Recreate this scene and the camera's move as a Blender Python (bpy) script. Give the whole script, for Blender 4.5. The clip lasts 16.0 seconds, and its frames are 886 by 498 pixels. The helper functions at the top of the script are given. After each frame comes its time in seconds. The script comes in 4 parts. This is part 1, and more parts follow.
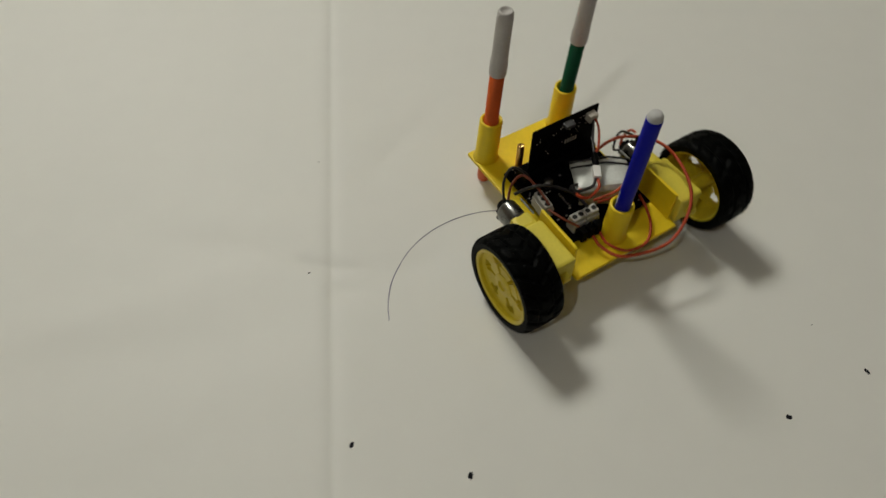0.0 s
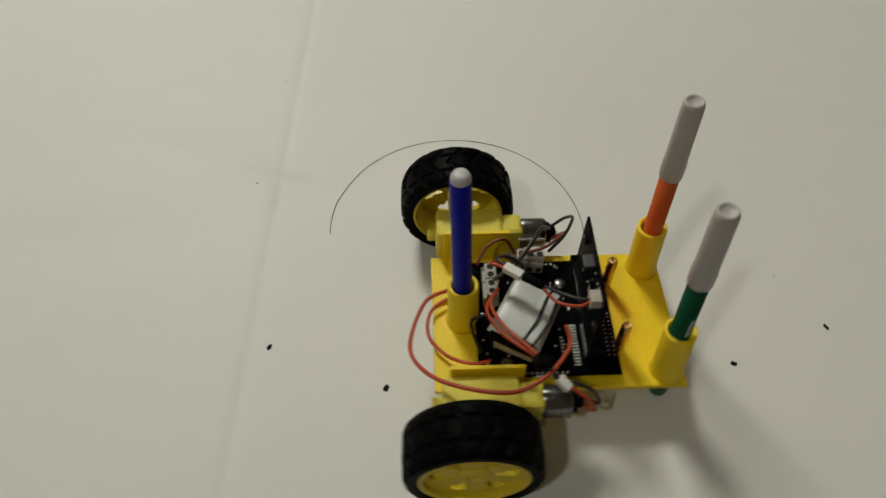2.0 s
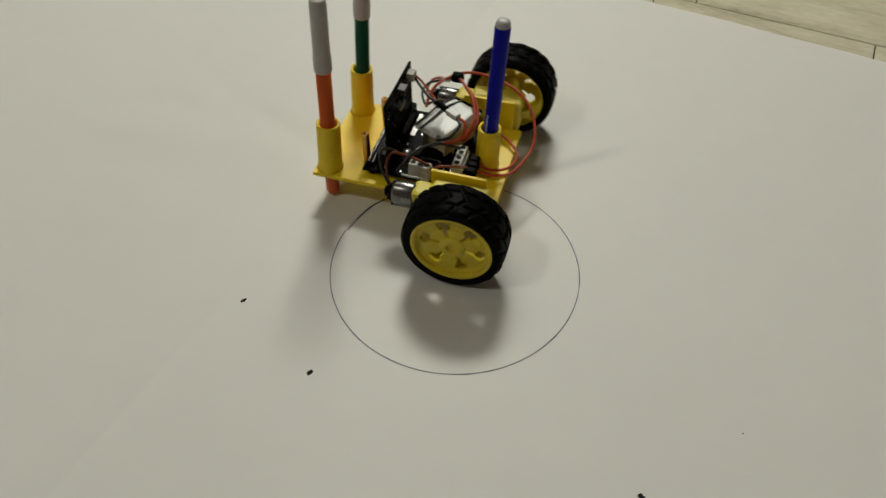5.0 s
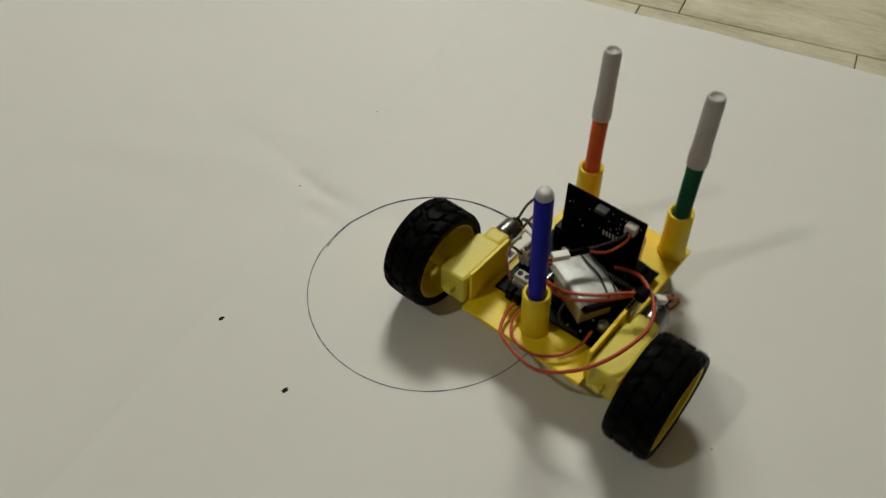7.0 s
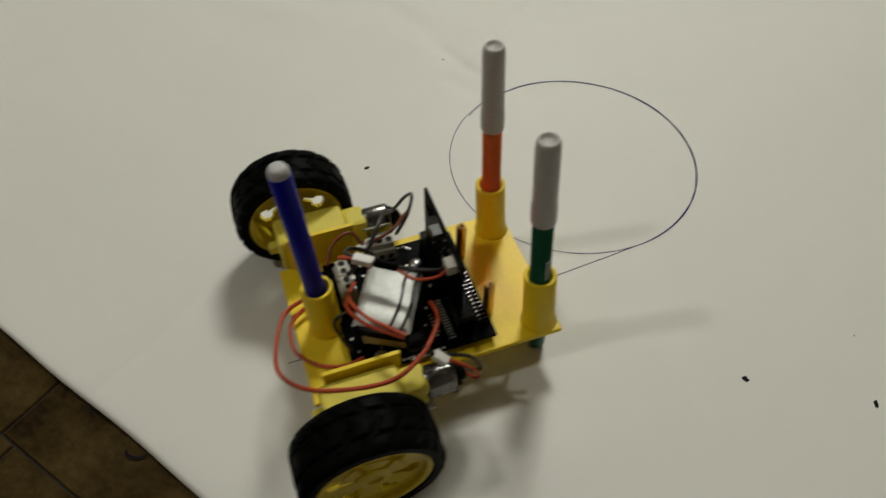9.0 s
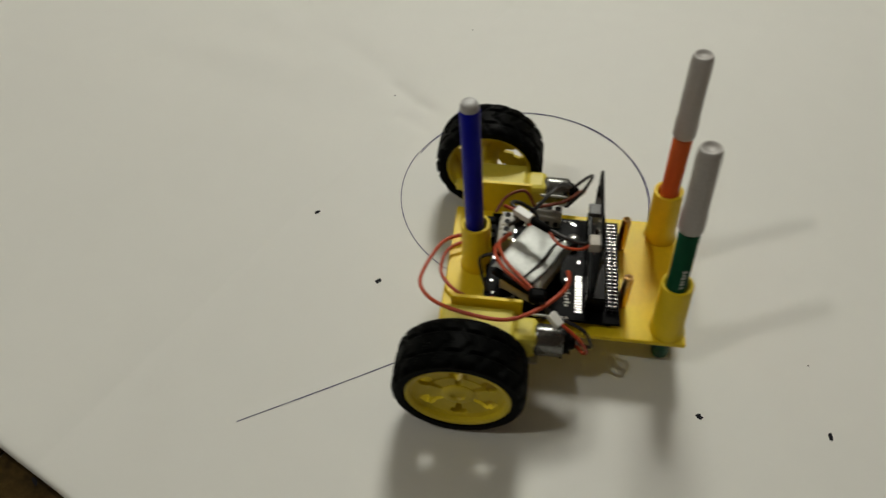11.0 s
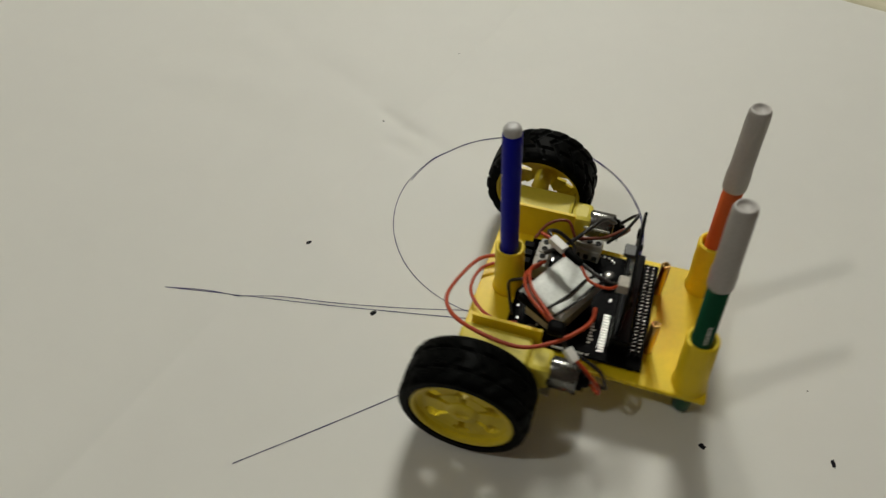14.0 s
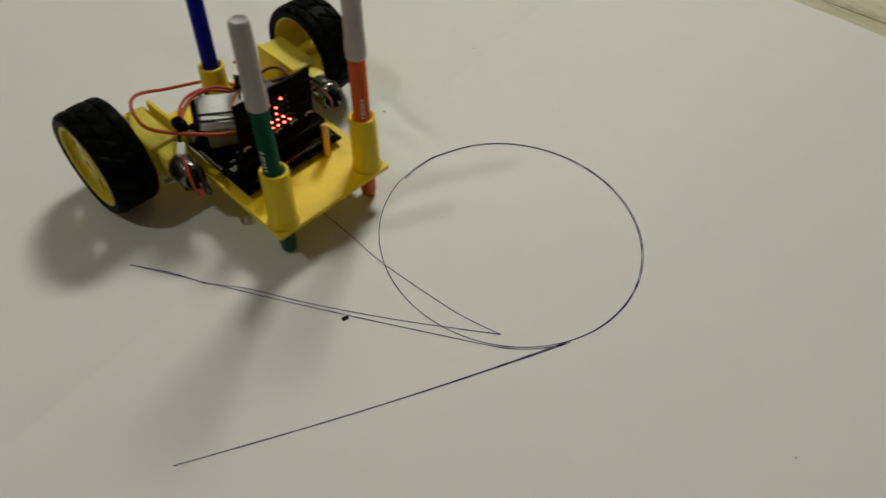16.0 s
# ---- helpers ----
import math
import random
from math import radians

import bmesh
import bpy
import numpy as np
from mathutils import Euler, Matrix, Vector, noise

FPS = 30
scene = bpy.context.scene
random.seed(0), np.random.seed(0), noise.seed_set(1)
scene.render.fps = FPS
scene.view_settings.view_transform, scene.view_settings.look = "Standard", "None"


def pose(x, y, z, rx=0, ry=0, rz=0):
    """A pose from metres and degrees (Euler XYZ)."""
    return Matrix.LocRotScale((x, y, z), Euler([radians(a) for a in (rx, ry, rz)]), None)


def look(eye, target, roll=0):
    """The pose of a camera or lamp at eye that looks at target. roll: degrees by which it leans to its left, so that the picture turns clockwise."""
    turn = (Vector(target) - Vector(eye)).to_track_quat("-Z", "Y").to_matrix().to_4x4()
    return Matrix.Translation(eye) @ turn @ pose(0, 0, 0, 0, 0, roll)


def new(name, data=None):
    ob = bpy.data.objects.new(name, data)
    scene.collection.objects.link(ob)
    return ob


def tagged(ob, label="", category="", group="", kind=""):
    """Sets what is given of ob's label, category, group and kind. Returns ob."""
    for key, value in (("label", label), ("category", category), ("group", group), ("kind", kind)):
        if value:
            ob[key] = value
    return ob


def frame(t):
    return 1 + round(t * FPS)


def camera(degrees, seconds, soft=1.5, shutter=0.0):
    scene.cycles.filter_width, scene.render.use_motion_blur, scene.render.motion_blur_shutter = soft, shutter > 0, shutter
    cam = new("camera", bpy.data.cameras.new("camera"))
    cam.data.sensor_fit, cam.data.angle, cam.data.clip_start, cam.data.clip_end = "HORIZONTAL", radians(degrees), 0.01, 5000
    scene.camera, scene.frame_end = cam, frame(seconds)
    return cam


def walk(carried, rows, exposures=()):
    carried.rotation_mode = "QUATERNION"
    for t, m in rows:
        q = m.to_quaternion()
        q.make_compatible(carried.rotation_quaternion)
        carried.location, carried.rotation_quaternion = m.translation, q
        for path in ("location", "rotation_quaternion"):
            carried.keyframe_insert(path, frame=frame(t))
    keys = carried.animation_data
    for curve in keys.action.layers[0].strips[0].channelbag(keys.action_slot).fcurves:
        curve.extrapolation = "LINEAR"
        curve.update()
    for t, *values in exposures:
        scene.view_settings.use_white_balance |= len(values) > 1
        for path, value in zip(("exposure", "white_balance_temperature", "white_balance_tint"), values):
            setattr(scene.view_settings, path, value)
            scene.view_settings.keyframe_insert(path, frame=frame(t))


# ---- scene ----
cam = camera(62.93, 16.0, soft=1.5, shutter=0.35)
PATH = [
    (0.0, pose(-0.0996, -0.3257, 0.4116, 36.30, -0.17, -2.15)),
    (0.5, pose(-0.0818, -0.3139, 0.3828, 37.99, -0.99, -3.13)),
    (1.0, pose(-0.0549, -0.3308, 0.3814, 36.66, -0.89, -2.48)),
    (1.5, pose(-0.0269, -0.3607, 0.3796, 36.72, -0.04, 2.68)),
    (2.0, pose(-0.0410, -0.3631, 0.3626, 37.26, -0.90, 3.49)),
    (2.5, pose(-0.0295, -0.3696, 0.3600, 37.70, -2.68, 6.33)),
    (3.0, pose(0.0632, -0.3632, 0.3693, 40.67, -2.19, 23.02)),
    (3.5, pose(0.0956, -0.3692, 0.3594, 40.17, -1.89, 31.60)),
    (6.0, pose(0.1118, -0.3259, 0.3769, 41.93, 0.25, 30.05)),
    (6.5, pose(0.1174, -0.3275, 0.3796, 41.51, 0.21, 30.86)),
    (7.0, pose(0.1219, -0.3265, 0.3788, 41.48, 0.67, 30.80)),
    (7.5, pose(0.1178, -0.3317, 0.3743, 41.63, 1.05, 31.28)),
    (8.0, pose(0.1110, -0.3466, 0.3534, 38.96, 0.72, 32.36)),
    (8.5, pose(0.1156, -0.3678, 0.3492, 39.01, 1.08, 35.72)),
    (9.0, pose(0.1081, -0.4029, 0.3417, 38.89, 0.02, 38.50)),
    (9.2, pose(0.1070, -0.4057, 0.3419, 39.42, -0.47, 38.17)),
    (11.3, pose(0.1179, -0.3698, 0.3517, 39.51, 1.37, 35.98)),
    (11.5, pose(0.1108, -0.3733, 0.3490, 39.42, 0.64, 35.61)),
    (12.0, pose(0.0958, -0.3788, 0.3496, 39.32, 0.44, 36.29)),
    (12.5, pose(0.0903, -0.3853, 0.3525, 39.82, -0.34, 36.22)),
    (13.0, pose(0.0923, -0.3831, 0.3542, 39.83, -0.89, 35.54)),
    (13.5, pose(0.0968, -0.3825, 0.3498, 40.27, -1.02, 34.97)),
    (14.0, pose(0.1016, -0.3675, 0.3549, 40.32, 0.55, 34.30)),
    (14.5, pose(0.0918, -0.3661, 0.3503, 40.01, 0.35, 33.54)),
    (15.0, pose(0.0852, -0.3646, 0.3448, 39.13, -0.61, 34.02)),
    (15.5, pose(0.0838, -0.3532, 0.3481, 39.71, -1.52, 33.60)),
    (16.0, pose(0.0932, -0.3361, 0.3442, 38.82, -3.27, 39.58)),
]

walk(cam, PATH, exposures=((0.0, 0.62), (1.0, 0.62), (1.6, 0.71), (3.5, 0.76), (8.0, 0.72), (9.0, 0.77), (11.5, 0.80), (13.0, 0.78), (15.5, 0.83), (16.0, 0.64)))

# ---- light: two ceiling lamps in a closed room ----
world = bpy.data.worlds.new("world")
scene.world = world
world.use_nodes = True
world.node_tree.nodes["Background"].inputs[0].default_value = (0.9, 0.95, 1.0, 1)
world.node_tree.nodes["Background"].inputs[1].default_value = 0.0
LAMP_FAR = (-0.98, 1.64, 2.44)
LAMP_NEAR = (-1.03, -1.45, 2.44)


def ceiling_glow(name, place, size, watts, colour):
    data = bpy.data.lights.new(name, "AREA")
    data.shape, data.size, data.energy, data.color = "DISK", size, watts, colour
    ob = new(name, data)
    ob.matrix_world = look(place, (0, 0, 0))
    return ob


ceiling_glow("lamp_far", LAMP_FAR, 0.78, 49.5, (0.993, 0.985, 0.885))
ceiling_glow("lamp_near", LAMP_NEAR, 0.14, 7.2, (0.993, 0.985, 0.885))


# ---- materials ----
def material(name, colour, rough=0.5, metal=0.0, vary=0.12, scale=60.0, bump=0.0, bump_scale=400.0, spec=0.5, second=None, coat=0.0):
    """Principled surface with two scales of tone and a fine relief; sizes follow the object's own metres."""
    m = bpy.data.materials.new(name)
    m.use_nodes = True
    n, l = m.node_tree.nodes, m.node_tree.links
    p = n["Principled BSDF"]
    geo = n.new("ShaderNodeTexCoord")
    n1 = n.new("ShaderNodeTexNoise")
    n1.inputs["Scale"].default_value, n1.inputs["Detail"].default_value = scale, 6
    n2 = n.new("ShaderNodeTexNoise")
    n2.inputs["Scale"].default_value, n2.inputs["Detail"].default_value = scale * 7, 4
    l.new(geo.outputs["Object"], n1.inputs["Vector"])
    l.new(geo.outputs["Object"], n2.inputs["Vector"])
    add = n.new("ShaderNodeMath")
    add.operation = "ADD"
    l.new(n1.outputs[0], add.inputs[0])
    l.new(n2.outputs[0], add.inputs[1])
    half = n.new("ShaderNodeMath")
    half.operation = "MULTIPLY"
    half.inputs[1].default_value = 0.5
    l.new(add.outputs[0], half.inputs[0])
    ramp = n.new("ShaderNodeValToRGB")
    lo = [c * (1 - vary) for c in colour]
    hi = second or [min(1, c * (1 + vary)) for c in colour]
    ramp.color_ramp.elements[0].position, ramp.color_ramp.elements[1].position = 0.32, 0.68
    ramp.color_ramp.elements[0].color = (*lo, 1)
    ramp.color_ramp.elements[1].color = (*hi, 1)
    l.new(half.outputs[0], ramp.inputs[0])
    l.new(ramp.outputs[0], p.inputs["Base Color"])
    p.inputs["Metallic"].default_value = metal
    p.inputs["Specular IOR Level"].default_value = spec
    p.inputs["Coat Weight"].default_value = coat
    rmap = n.new("ShaderNodeMapRange")
    rmap.inputs["To Min"].default_value, rmap.inputs["To Max"].default_value = max(0.03, rough - 0.08), min(1, rough + 0.08)
    l.new(n1.outputs[0], rmap.inputs["Value"])
    l.new(rmap.outputs[0], p.inputs["Roughness"])
    if bump:
        b = n.new("ShaderNodeBump")
        b.inputs["Strength"].default_value, b.inputs["Distance"].default_value = 1.0, bump
        n3 = n.new("ShaderNodeTexNoise")
        n3.inputs["Scale"].default_value, n3.inputs["Detail"].default_value = bump_scale, 3
        l.new(geo.outputs["Object"], n3.inputs["Vector"])
        l.new(n3.outputs[0], b.inputs["Height"])
        l.new(b.outputs[0], p.inputs["Normal"])
    return m


def printed_plastic(name, colour, rough):
    """Printed plastic with fine layer lines."""
    m = material(name, colour, rough, vary=0.06, scale=45)
    n, l = m.node_tree.nodes, m.node_tree.links
    wave = n.new("ShaderNodeTexWave")
    wave.bands_direction = "Z"
    wave.inputs["Scale"].default_value = 900
    wave.inputs["Distortion"].default_value = 0.6
    l.new(n["Texture Coordinate"].outputs["Object"], wave.inputs["Vector"])
    b = n.new("ShaderNodeBump")
    b.inputs["Strength"].default_value, b.inputs["Distance"].default_value = 0.5, 0.00012
    l.new(wave.outputs[0], b.inputs["Height"])
    l.new(b.outputs[0], n["Principled BSDF"].inputs["Normal"])
    return m


def tile_material(name, dark, mid, light, rough, stretch, scale):
    """Matt glazed tile with cloudy streaks, freckles and its own tone for each piece."""
    m = bpy.data.materials.new(name)
    m.use_nodes = True
    n, l = m.node_tree.nodes, m.node_tree.links
    p = n["Principled BSDF"]
    coord, info = n.new("ShaderNodeTexCoord"), n.new("ShaderNodeObjectInfo")
    mp = n.new("ShaderNodeMapping")
    mp.inputs["Scale"].default_value = (1.0, stretch, 1.0)
    shift = n.new("ShaderNodeMath")
    shift.operation = "MULTIPLY"
    shift.inputs[1].default_value = 30
    comb = n.new("ShaderNodeCombineXYZ")
    l.new(info.outputs["Random"], shift.inputs[0])
    l.new(shift.outputs[0], comb.inputs[0])
    l.new(shift.outputs[0], comb.inputs[1])
    l.new(coord.outputs["Object"], mp.inputs["Vector"])
    l.new(comb.outputs[0], mp.inputs["Location"])
    cloud, fine = n.new("ShaderNodeTexNoise"), n.new("ShaderNodeTexNoise")
    for q, k, d in ((cloud, scale, 7), (fine, scale * 9, 5)):
        q.inputs["Scale"].default_value, q.inputs["Detail"].default_value = k, d
        q.inputs["Roughness"].default_value = 0.62
        l.new(mp.outputs[0], q.inputs["Vector"])
    mix = n.new("ShaderNodeMath")
    mix.operation = "MULTIPLY_ADD"
    mix.inputs[1].default_value = 0.35
    l.new(fine.outputs[0], mix.inputs[0])
    l.new(cloud.outputs[0], mix.inputs[2])
    ramp = n.new("ShaderNodeValToRGB")
    e = ramp.color_ramp.elements
    e[0].position, e[1].position = 0.50, 0.86
    e[0].color, e[1].color = (*dark, 1), (*light, 1)
    e.new(0.66).color = (*mid, 1)
    l.new(mix.outputs[0], ramp.inputs[0])
    l.new(ramp.outputs[0], p.inputs["Base Color"])
    rmap = n.new("ShaderNodeMapRange")
    rmap.inputs["To Min"].default_value, rmap.inputs["To Max"].default_value = rough - 0.1, rough + 0.1
    l.new(fine.outputs[0], rmap.inputs["Value"])
    l.new(rmap.outputs[0], p.inputs["Roughness"])
    b = n.new("ShaderNodeBump")
    b.inputs["Strength"].default_value, b.inputs["Distance"].default_value = 0.6, 0.0003
    l.new(fine.outputs[0], b.inputs["Height"])
    l.new(b.outputs[0], p.inputs["Normal"])
    return m


def paper_material():
    m = material("paper", (0.72, 0.72, 0.68), 0.58, vary=0.012, scale=6, bump=0.00003, bump_scale=900, spec=0.5)
    n, l = m.node_tree.nodes, m.node_tree.links
    old = n["Bump"]
    soft = n.new("ShaderNodeBump")
    soft.inputs["Strength"].default_value, soft.inputs["Distance"].default_value = 1.0, 0.0022
    noise3 = n.new("ShaderNodeTexNoise")
    noise3.inputs["Scale"].default_value, noise3.inputs["Detail"].default_value = 7, 2
    l.new(n["Texture Coordinate"].outputs["Object"], noise3.inputs["Vector"])
    l.new(noise3.outputs[0], soft.inputs["Height"])
    l.new(soft.outputs[0], old.inputs["Normal"])
    return m


def glowing(name, colour, strength):
    m = bpy.data.materials.new(name)
    m.use_nodes = True
    p = m.node_tree.nodes["Principled BSDF"]
    p.inputs["Base Color"].default_value = (*colour, 1)
    p.inputs["Emission Color"].default_value = (*colour, 1)
    p.inputs["Emission Strength"].default_value = strength
    return m


def clear_plastic(name, colour, rough):
    m = material(name, colour, rough, vary=0.05, scale=80)
    p = m.node_tree.nodes["Principled BSDF"]
    p.inputs["Transmission Weight"].default_value = 0.25
    p.inputs["IOR"].default_value = 1.45
    return m


PAPER = paper_material()
# Far-side tile: the bright sheen on the brown floor is put into its colour.
SHEEN_TILE = tile_material("sheen_tile", (0.33, 0.30, 0.19), (0.55, 0.515, 0.37), (0.70, 0.665, 0.52), 0.45, 3.4, 8)
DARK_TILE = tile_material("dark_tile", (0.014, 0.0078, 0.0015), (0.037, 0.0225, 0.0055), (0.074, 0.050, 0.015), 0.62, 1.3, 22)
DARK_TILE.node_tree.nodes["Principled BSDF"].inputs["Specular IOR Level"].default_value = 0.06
GROUT = material("grout", (0.02, 0.016, 0.012), 0.9, vary=0.3, scale=40)
# Paint of the unseen walls, brown and dark to warm and limit the bounce.
WALL = material("wall_paint", (0.28, 0.22, 0.185), 0.8, vary=0.04, scale=3, bump=0.0006, bump_scale=50)
CEILING = material("ceiling_paint", (0.55, 0.54, 0.51), 0.85, vary=0.03, scale=3, bump=0.0005, bump_scale=60)
YELLOW = printed_plastic("yellow_plastic", (0.88, 0.645, 0.008), 0.48)
GEAR = material("gearbox_plastic", (0.69, 0.58, 0.06), 0.50, vary=0.07, scale=70)
RIM = material("rim_plastic", (0.66, 0.52, 0.025), 0.38, vary=0.08, scale=70)
RUBBER = material("rubber", (0.0016, 0.0019, 0.0018), 0.48, vary=0.5, scale=90, bump=0.0001, bump_scale=700, spec=0.035)
BOARD = material("circuit_board", (0.002, 0.002, 0.0026), 0.30, vary=0.5, scale=160, bump=0.00004, bump_scale=900, spec=0.018)
GLOSSY_BLACK = material("glossy_black_plastic", (0.003, 0.003, 0.003), 0.24, vary=0.4, scale=120, spec=0.05)
BLACK = material("black_plastic", (0.003, 0.003, 0.003), 0.42, vary=0.4, scale=120, spec=0.02)
STEEL = material("steel", (0.38, 0.38, 0.37), 0.30, metal=1.0, vary=0.2, scale=150)
CAN = material("motor_steel", (0.19, 0.19, 0.18), 0.28, metal=1.0, vary=0.3, scale=150)
DULL_STEEL = material("dull_steel", (0.10, 0.10, 0.10), 0.55, metal=1.0, vary=0.2, scale=150)
BRASS = material("brass", (0.60, 0.38, 0.13), 0.30, metal=1.0, vary=0.2, scale=150)
TIN = material("solder", (0.75, 0.74, 0.70), 0.3, metal=0.9, vary=0.2, scale=300)
POUCH = material("foil_pouch", (0.58, 0.60, 0.57), 0.46, metal=0.14, vary=0.12, scale=70, bump=0.0007, bump_scale=100)
FOAM = material("foam", (0.50, 0.42, 0.25), 0.85, vary=0.2, scale=200)
PIN = material("tinned_pin", (0.36, 0.34, 0.32), 0.24, metal=0.95, vary=0.1, scale=300)
PAD = material("plated_pad", (0.45, 0.40, 0.30), 0.22, metal=1.0, vary=0.1, scale=200)
SOCKET = material("socket_plastic", (0.46, 0.42, 0.36), 0.5, vary=0.2, scale=300)
STRAP = clear_plastic("clear_strap", (0.55, 0.56, 0.52), 0.25)
TERMINAL = material("terminal_block", (0.44, 0.43, 0.39), 0.5, vary=0.12, scale=200)
WHITE = material("white_plastic", (0.78, 0.77, 0.73), 0.4, vary=0.08, scale=150)
DARKHOLE = material("dark_hole", (0.01, 0.01, 0.01), 0.8, vary=0.2)
PLUG = material("end_plug_plastic", (0.52, 0.52, 0.52), 0.4, vary=0.1, scale=150)
CAP = material("cap_plastic", (0.47, 0.45, 0.43), 0.42, vary=0.08, scale=90)
ORANGE_PEN = material("orange_barrel", (0.64, 0.115, 0.022), 0.36, vary=0.06, scale=90, spec=0.35)
GREEN_PEN = material("green_barrel", (0.004, 0.075, 0.034), 0.36, vary=0.08, scale=90, spec=0.25)
BLUE_PEN = material("blue_barrel", (0.003, 0.006, 0.36), 0.38, vary=0.08, scale=90, spec=0.12)
RED_WIRE = material("red_wire", (0.43, 0.050, 0.010), 0.5, vary=0.12, scale=120)
BLACK_WIRE = material("black_wire", (0.012, 0.011, 0.011), 0.4, vary=0.3, scale=120)
BROWN_WIRE = material("brown_wire", (0.20, 0.045, 0.02), 0.4, vary=0.2, scale=120)
INK = material("ink", (0.009, 0.005, 0.105), 0.6, vary=0.3, scale=400, spec=0.1)
BLACK_INK = material("black_ink", (0.005, 0.005, 0.008), 0.6, vary=0.3, scale=400, spec=0.1)
LED_ON = glowing("led_lit", (1.0, 0.008, 0.003), 1.1)
LED_CORE = glowing("led_core", (1.0, 0.06, 0.035), 42.0)
LED_OFF = material("led_dark", (0.03, 0.028, 0.026), 0.4, vary=0.1)
LAMP_GLASS = glowing("lamp_diffuser", (1.0, 0.94, 0.82), 2.0)


# ---- mesh helpers ----
def part(name, bm, mat, parent=None, label="", flat=False):
    """Links a bmesh as one mesh object, under a thing or a part."""
    if not flat:
        for fc in bm.faces:
            fc.smooth = True
        for e in bm.edges:
            if len(e.link_faces) != 2 or e.calc_face_angle(0) > 0.6:
                e.smooth = False
    me = bpy.data.meshes.new(name)
    bm.to_mesh(me)
    bm.free()
    me.materials.append(mat)
    ob = new(name, me)
    ob.parent = parent
    return tagged(ob, label=label)


def box(bm, lo, hi, bevel=0.0, m=None):
    """A box between two corners, with bevelled edges."""
    c = [(a + b) / 2 for a, b in zip(lo, hi)]
    d = [abs(b - a) for a, b in zip(lo, hi)]
    mat = Matrix.Translation(c) @ Matrix.Diagonal((*d, 1))
    made = bmesh.ops.create_cube(bm, size=1, matrix=(m @ mat) if m else mat)["verts"]
    if bevel:
        edges = list({e for v in made for e in v.link_edges})
        round_faces = set(bmesh.ops.bevel(bm, geom=edges, offset=bevel, segments=2, affect="EDGES", profile=0.5)["faces"])
        for fc in round_faces:
            for e in fc.edges:
                if any(q not in round_faces for q in e.link_faces):
                    e.smooth = False
    return bm


def lathe(bm, profile, m=None, steps=32):
    """Turns a profile of (radius, height) about z; a zero radius closes the end."""
    m = m or Matrix()
    rings = []
    for r, z in profile:
        if r < 1e-7:
            rings.append([bm.verts.new(m @ Vector((0, 0, z)))])
        else:
            rings.append([bm.verts.new(m @ Vector((r * math.cos(a), r * math.sin(a), z))) for a in [2 * math.pi * i / steps for i in range(steps)]])
    for a, b in zip(rings, rings[1:]):
        for i in range(steps):
            j = (i + 1) % steps
            if len(a) == 1 and len(b) == 1:
                continue
            if len(a) == 1:
                bm.faces.new((a[0], b[j], b[i]))
            elif len(b) == 1:
                bm.faces.new((a[i], a[j], b[0]))
            else:
                bm.faces.new((a[i], a[j], b[j], b[i]))
    return bm


def smooth_line(points, per=10):
    """A Catmull-Rom line through the points."""
    p = [Vector(q) for q in points]
    p = [2 * p[0] - p[1]] + p + [2 * p[-1] - p[-2]]
    out = []
    for i in range(1, len(p) - 2):
        for k in range(per):
            t = k / per
            a, b, c, d = p[i - 1], p[i], p[i + 1], p[i + 2]
            out.append(0.5 * ((2 * b) + (c - a) * t + (2 * a - 5 * b + 4 * c - d) * t * t + (3 * b - a - 3 * c + d) * t ** 3))
    return out + [p[-2]]


def tube(bm, points, r, steps=8, per=8):
    """A wire along a smooth line."""
    line = smooth_line(points, per)
    side = None
    rings = []
    for i, q in enumerate(line):
        d = (line[min(i + 1, len(line) - 1)] - line[max(i - 1, 0)]).normalized()
        side = (d.orthogonal() if side is None else side - d * side.dot(d)).normalized()
        up = d.cross(side)
        rings.append([bm.verts.new(q + r * (math.cos(a) * side + math.sin(a) * up)) for a in [2 * math.pi * k / steps for k in range(steps)]])
    for a, b in zip(rings, rings[1:]):
        for i in range(steps):
            j = (i + 1) % steps
            bm.faces.new((a[i], a[j], b[j], b[i]))
    bm.faces.new(rings[0][::-1])
    bm.faces.new(rings[-1])
    return bm


def lean(base, tip):
    """A frame whose z runs from base to tip."""
    d = Vector(tip) - Vector(base)
    return Matrix.Translation(base) @ d.to_track_quat("Z", "Y").to_matrix().to_4x4()


def along_y(x, z, y=0.0):
    """A matrix whose z runs along +y."""
    return Matrix.Translation((x, y, z)) @ Matrix.Rotation(radians(-90), 4, "X")


# ---- the room ----
FLOOR_Z = -0.0022
X0, X1, Y0, Y1, TOP = -2.7, 2.3, -2.4, 3.5, 2.5


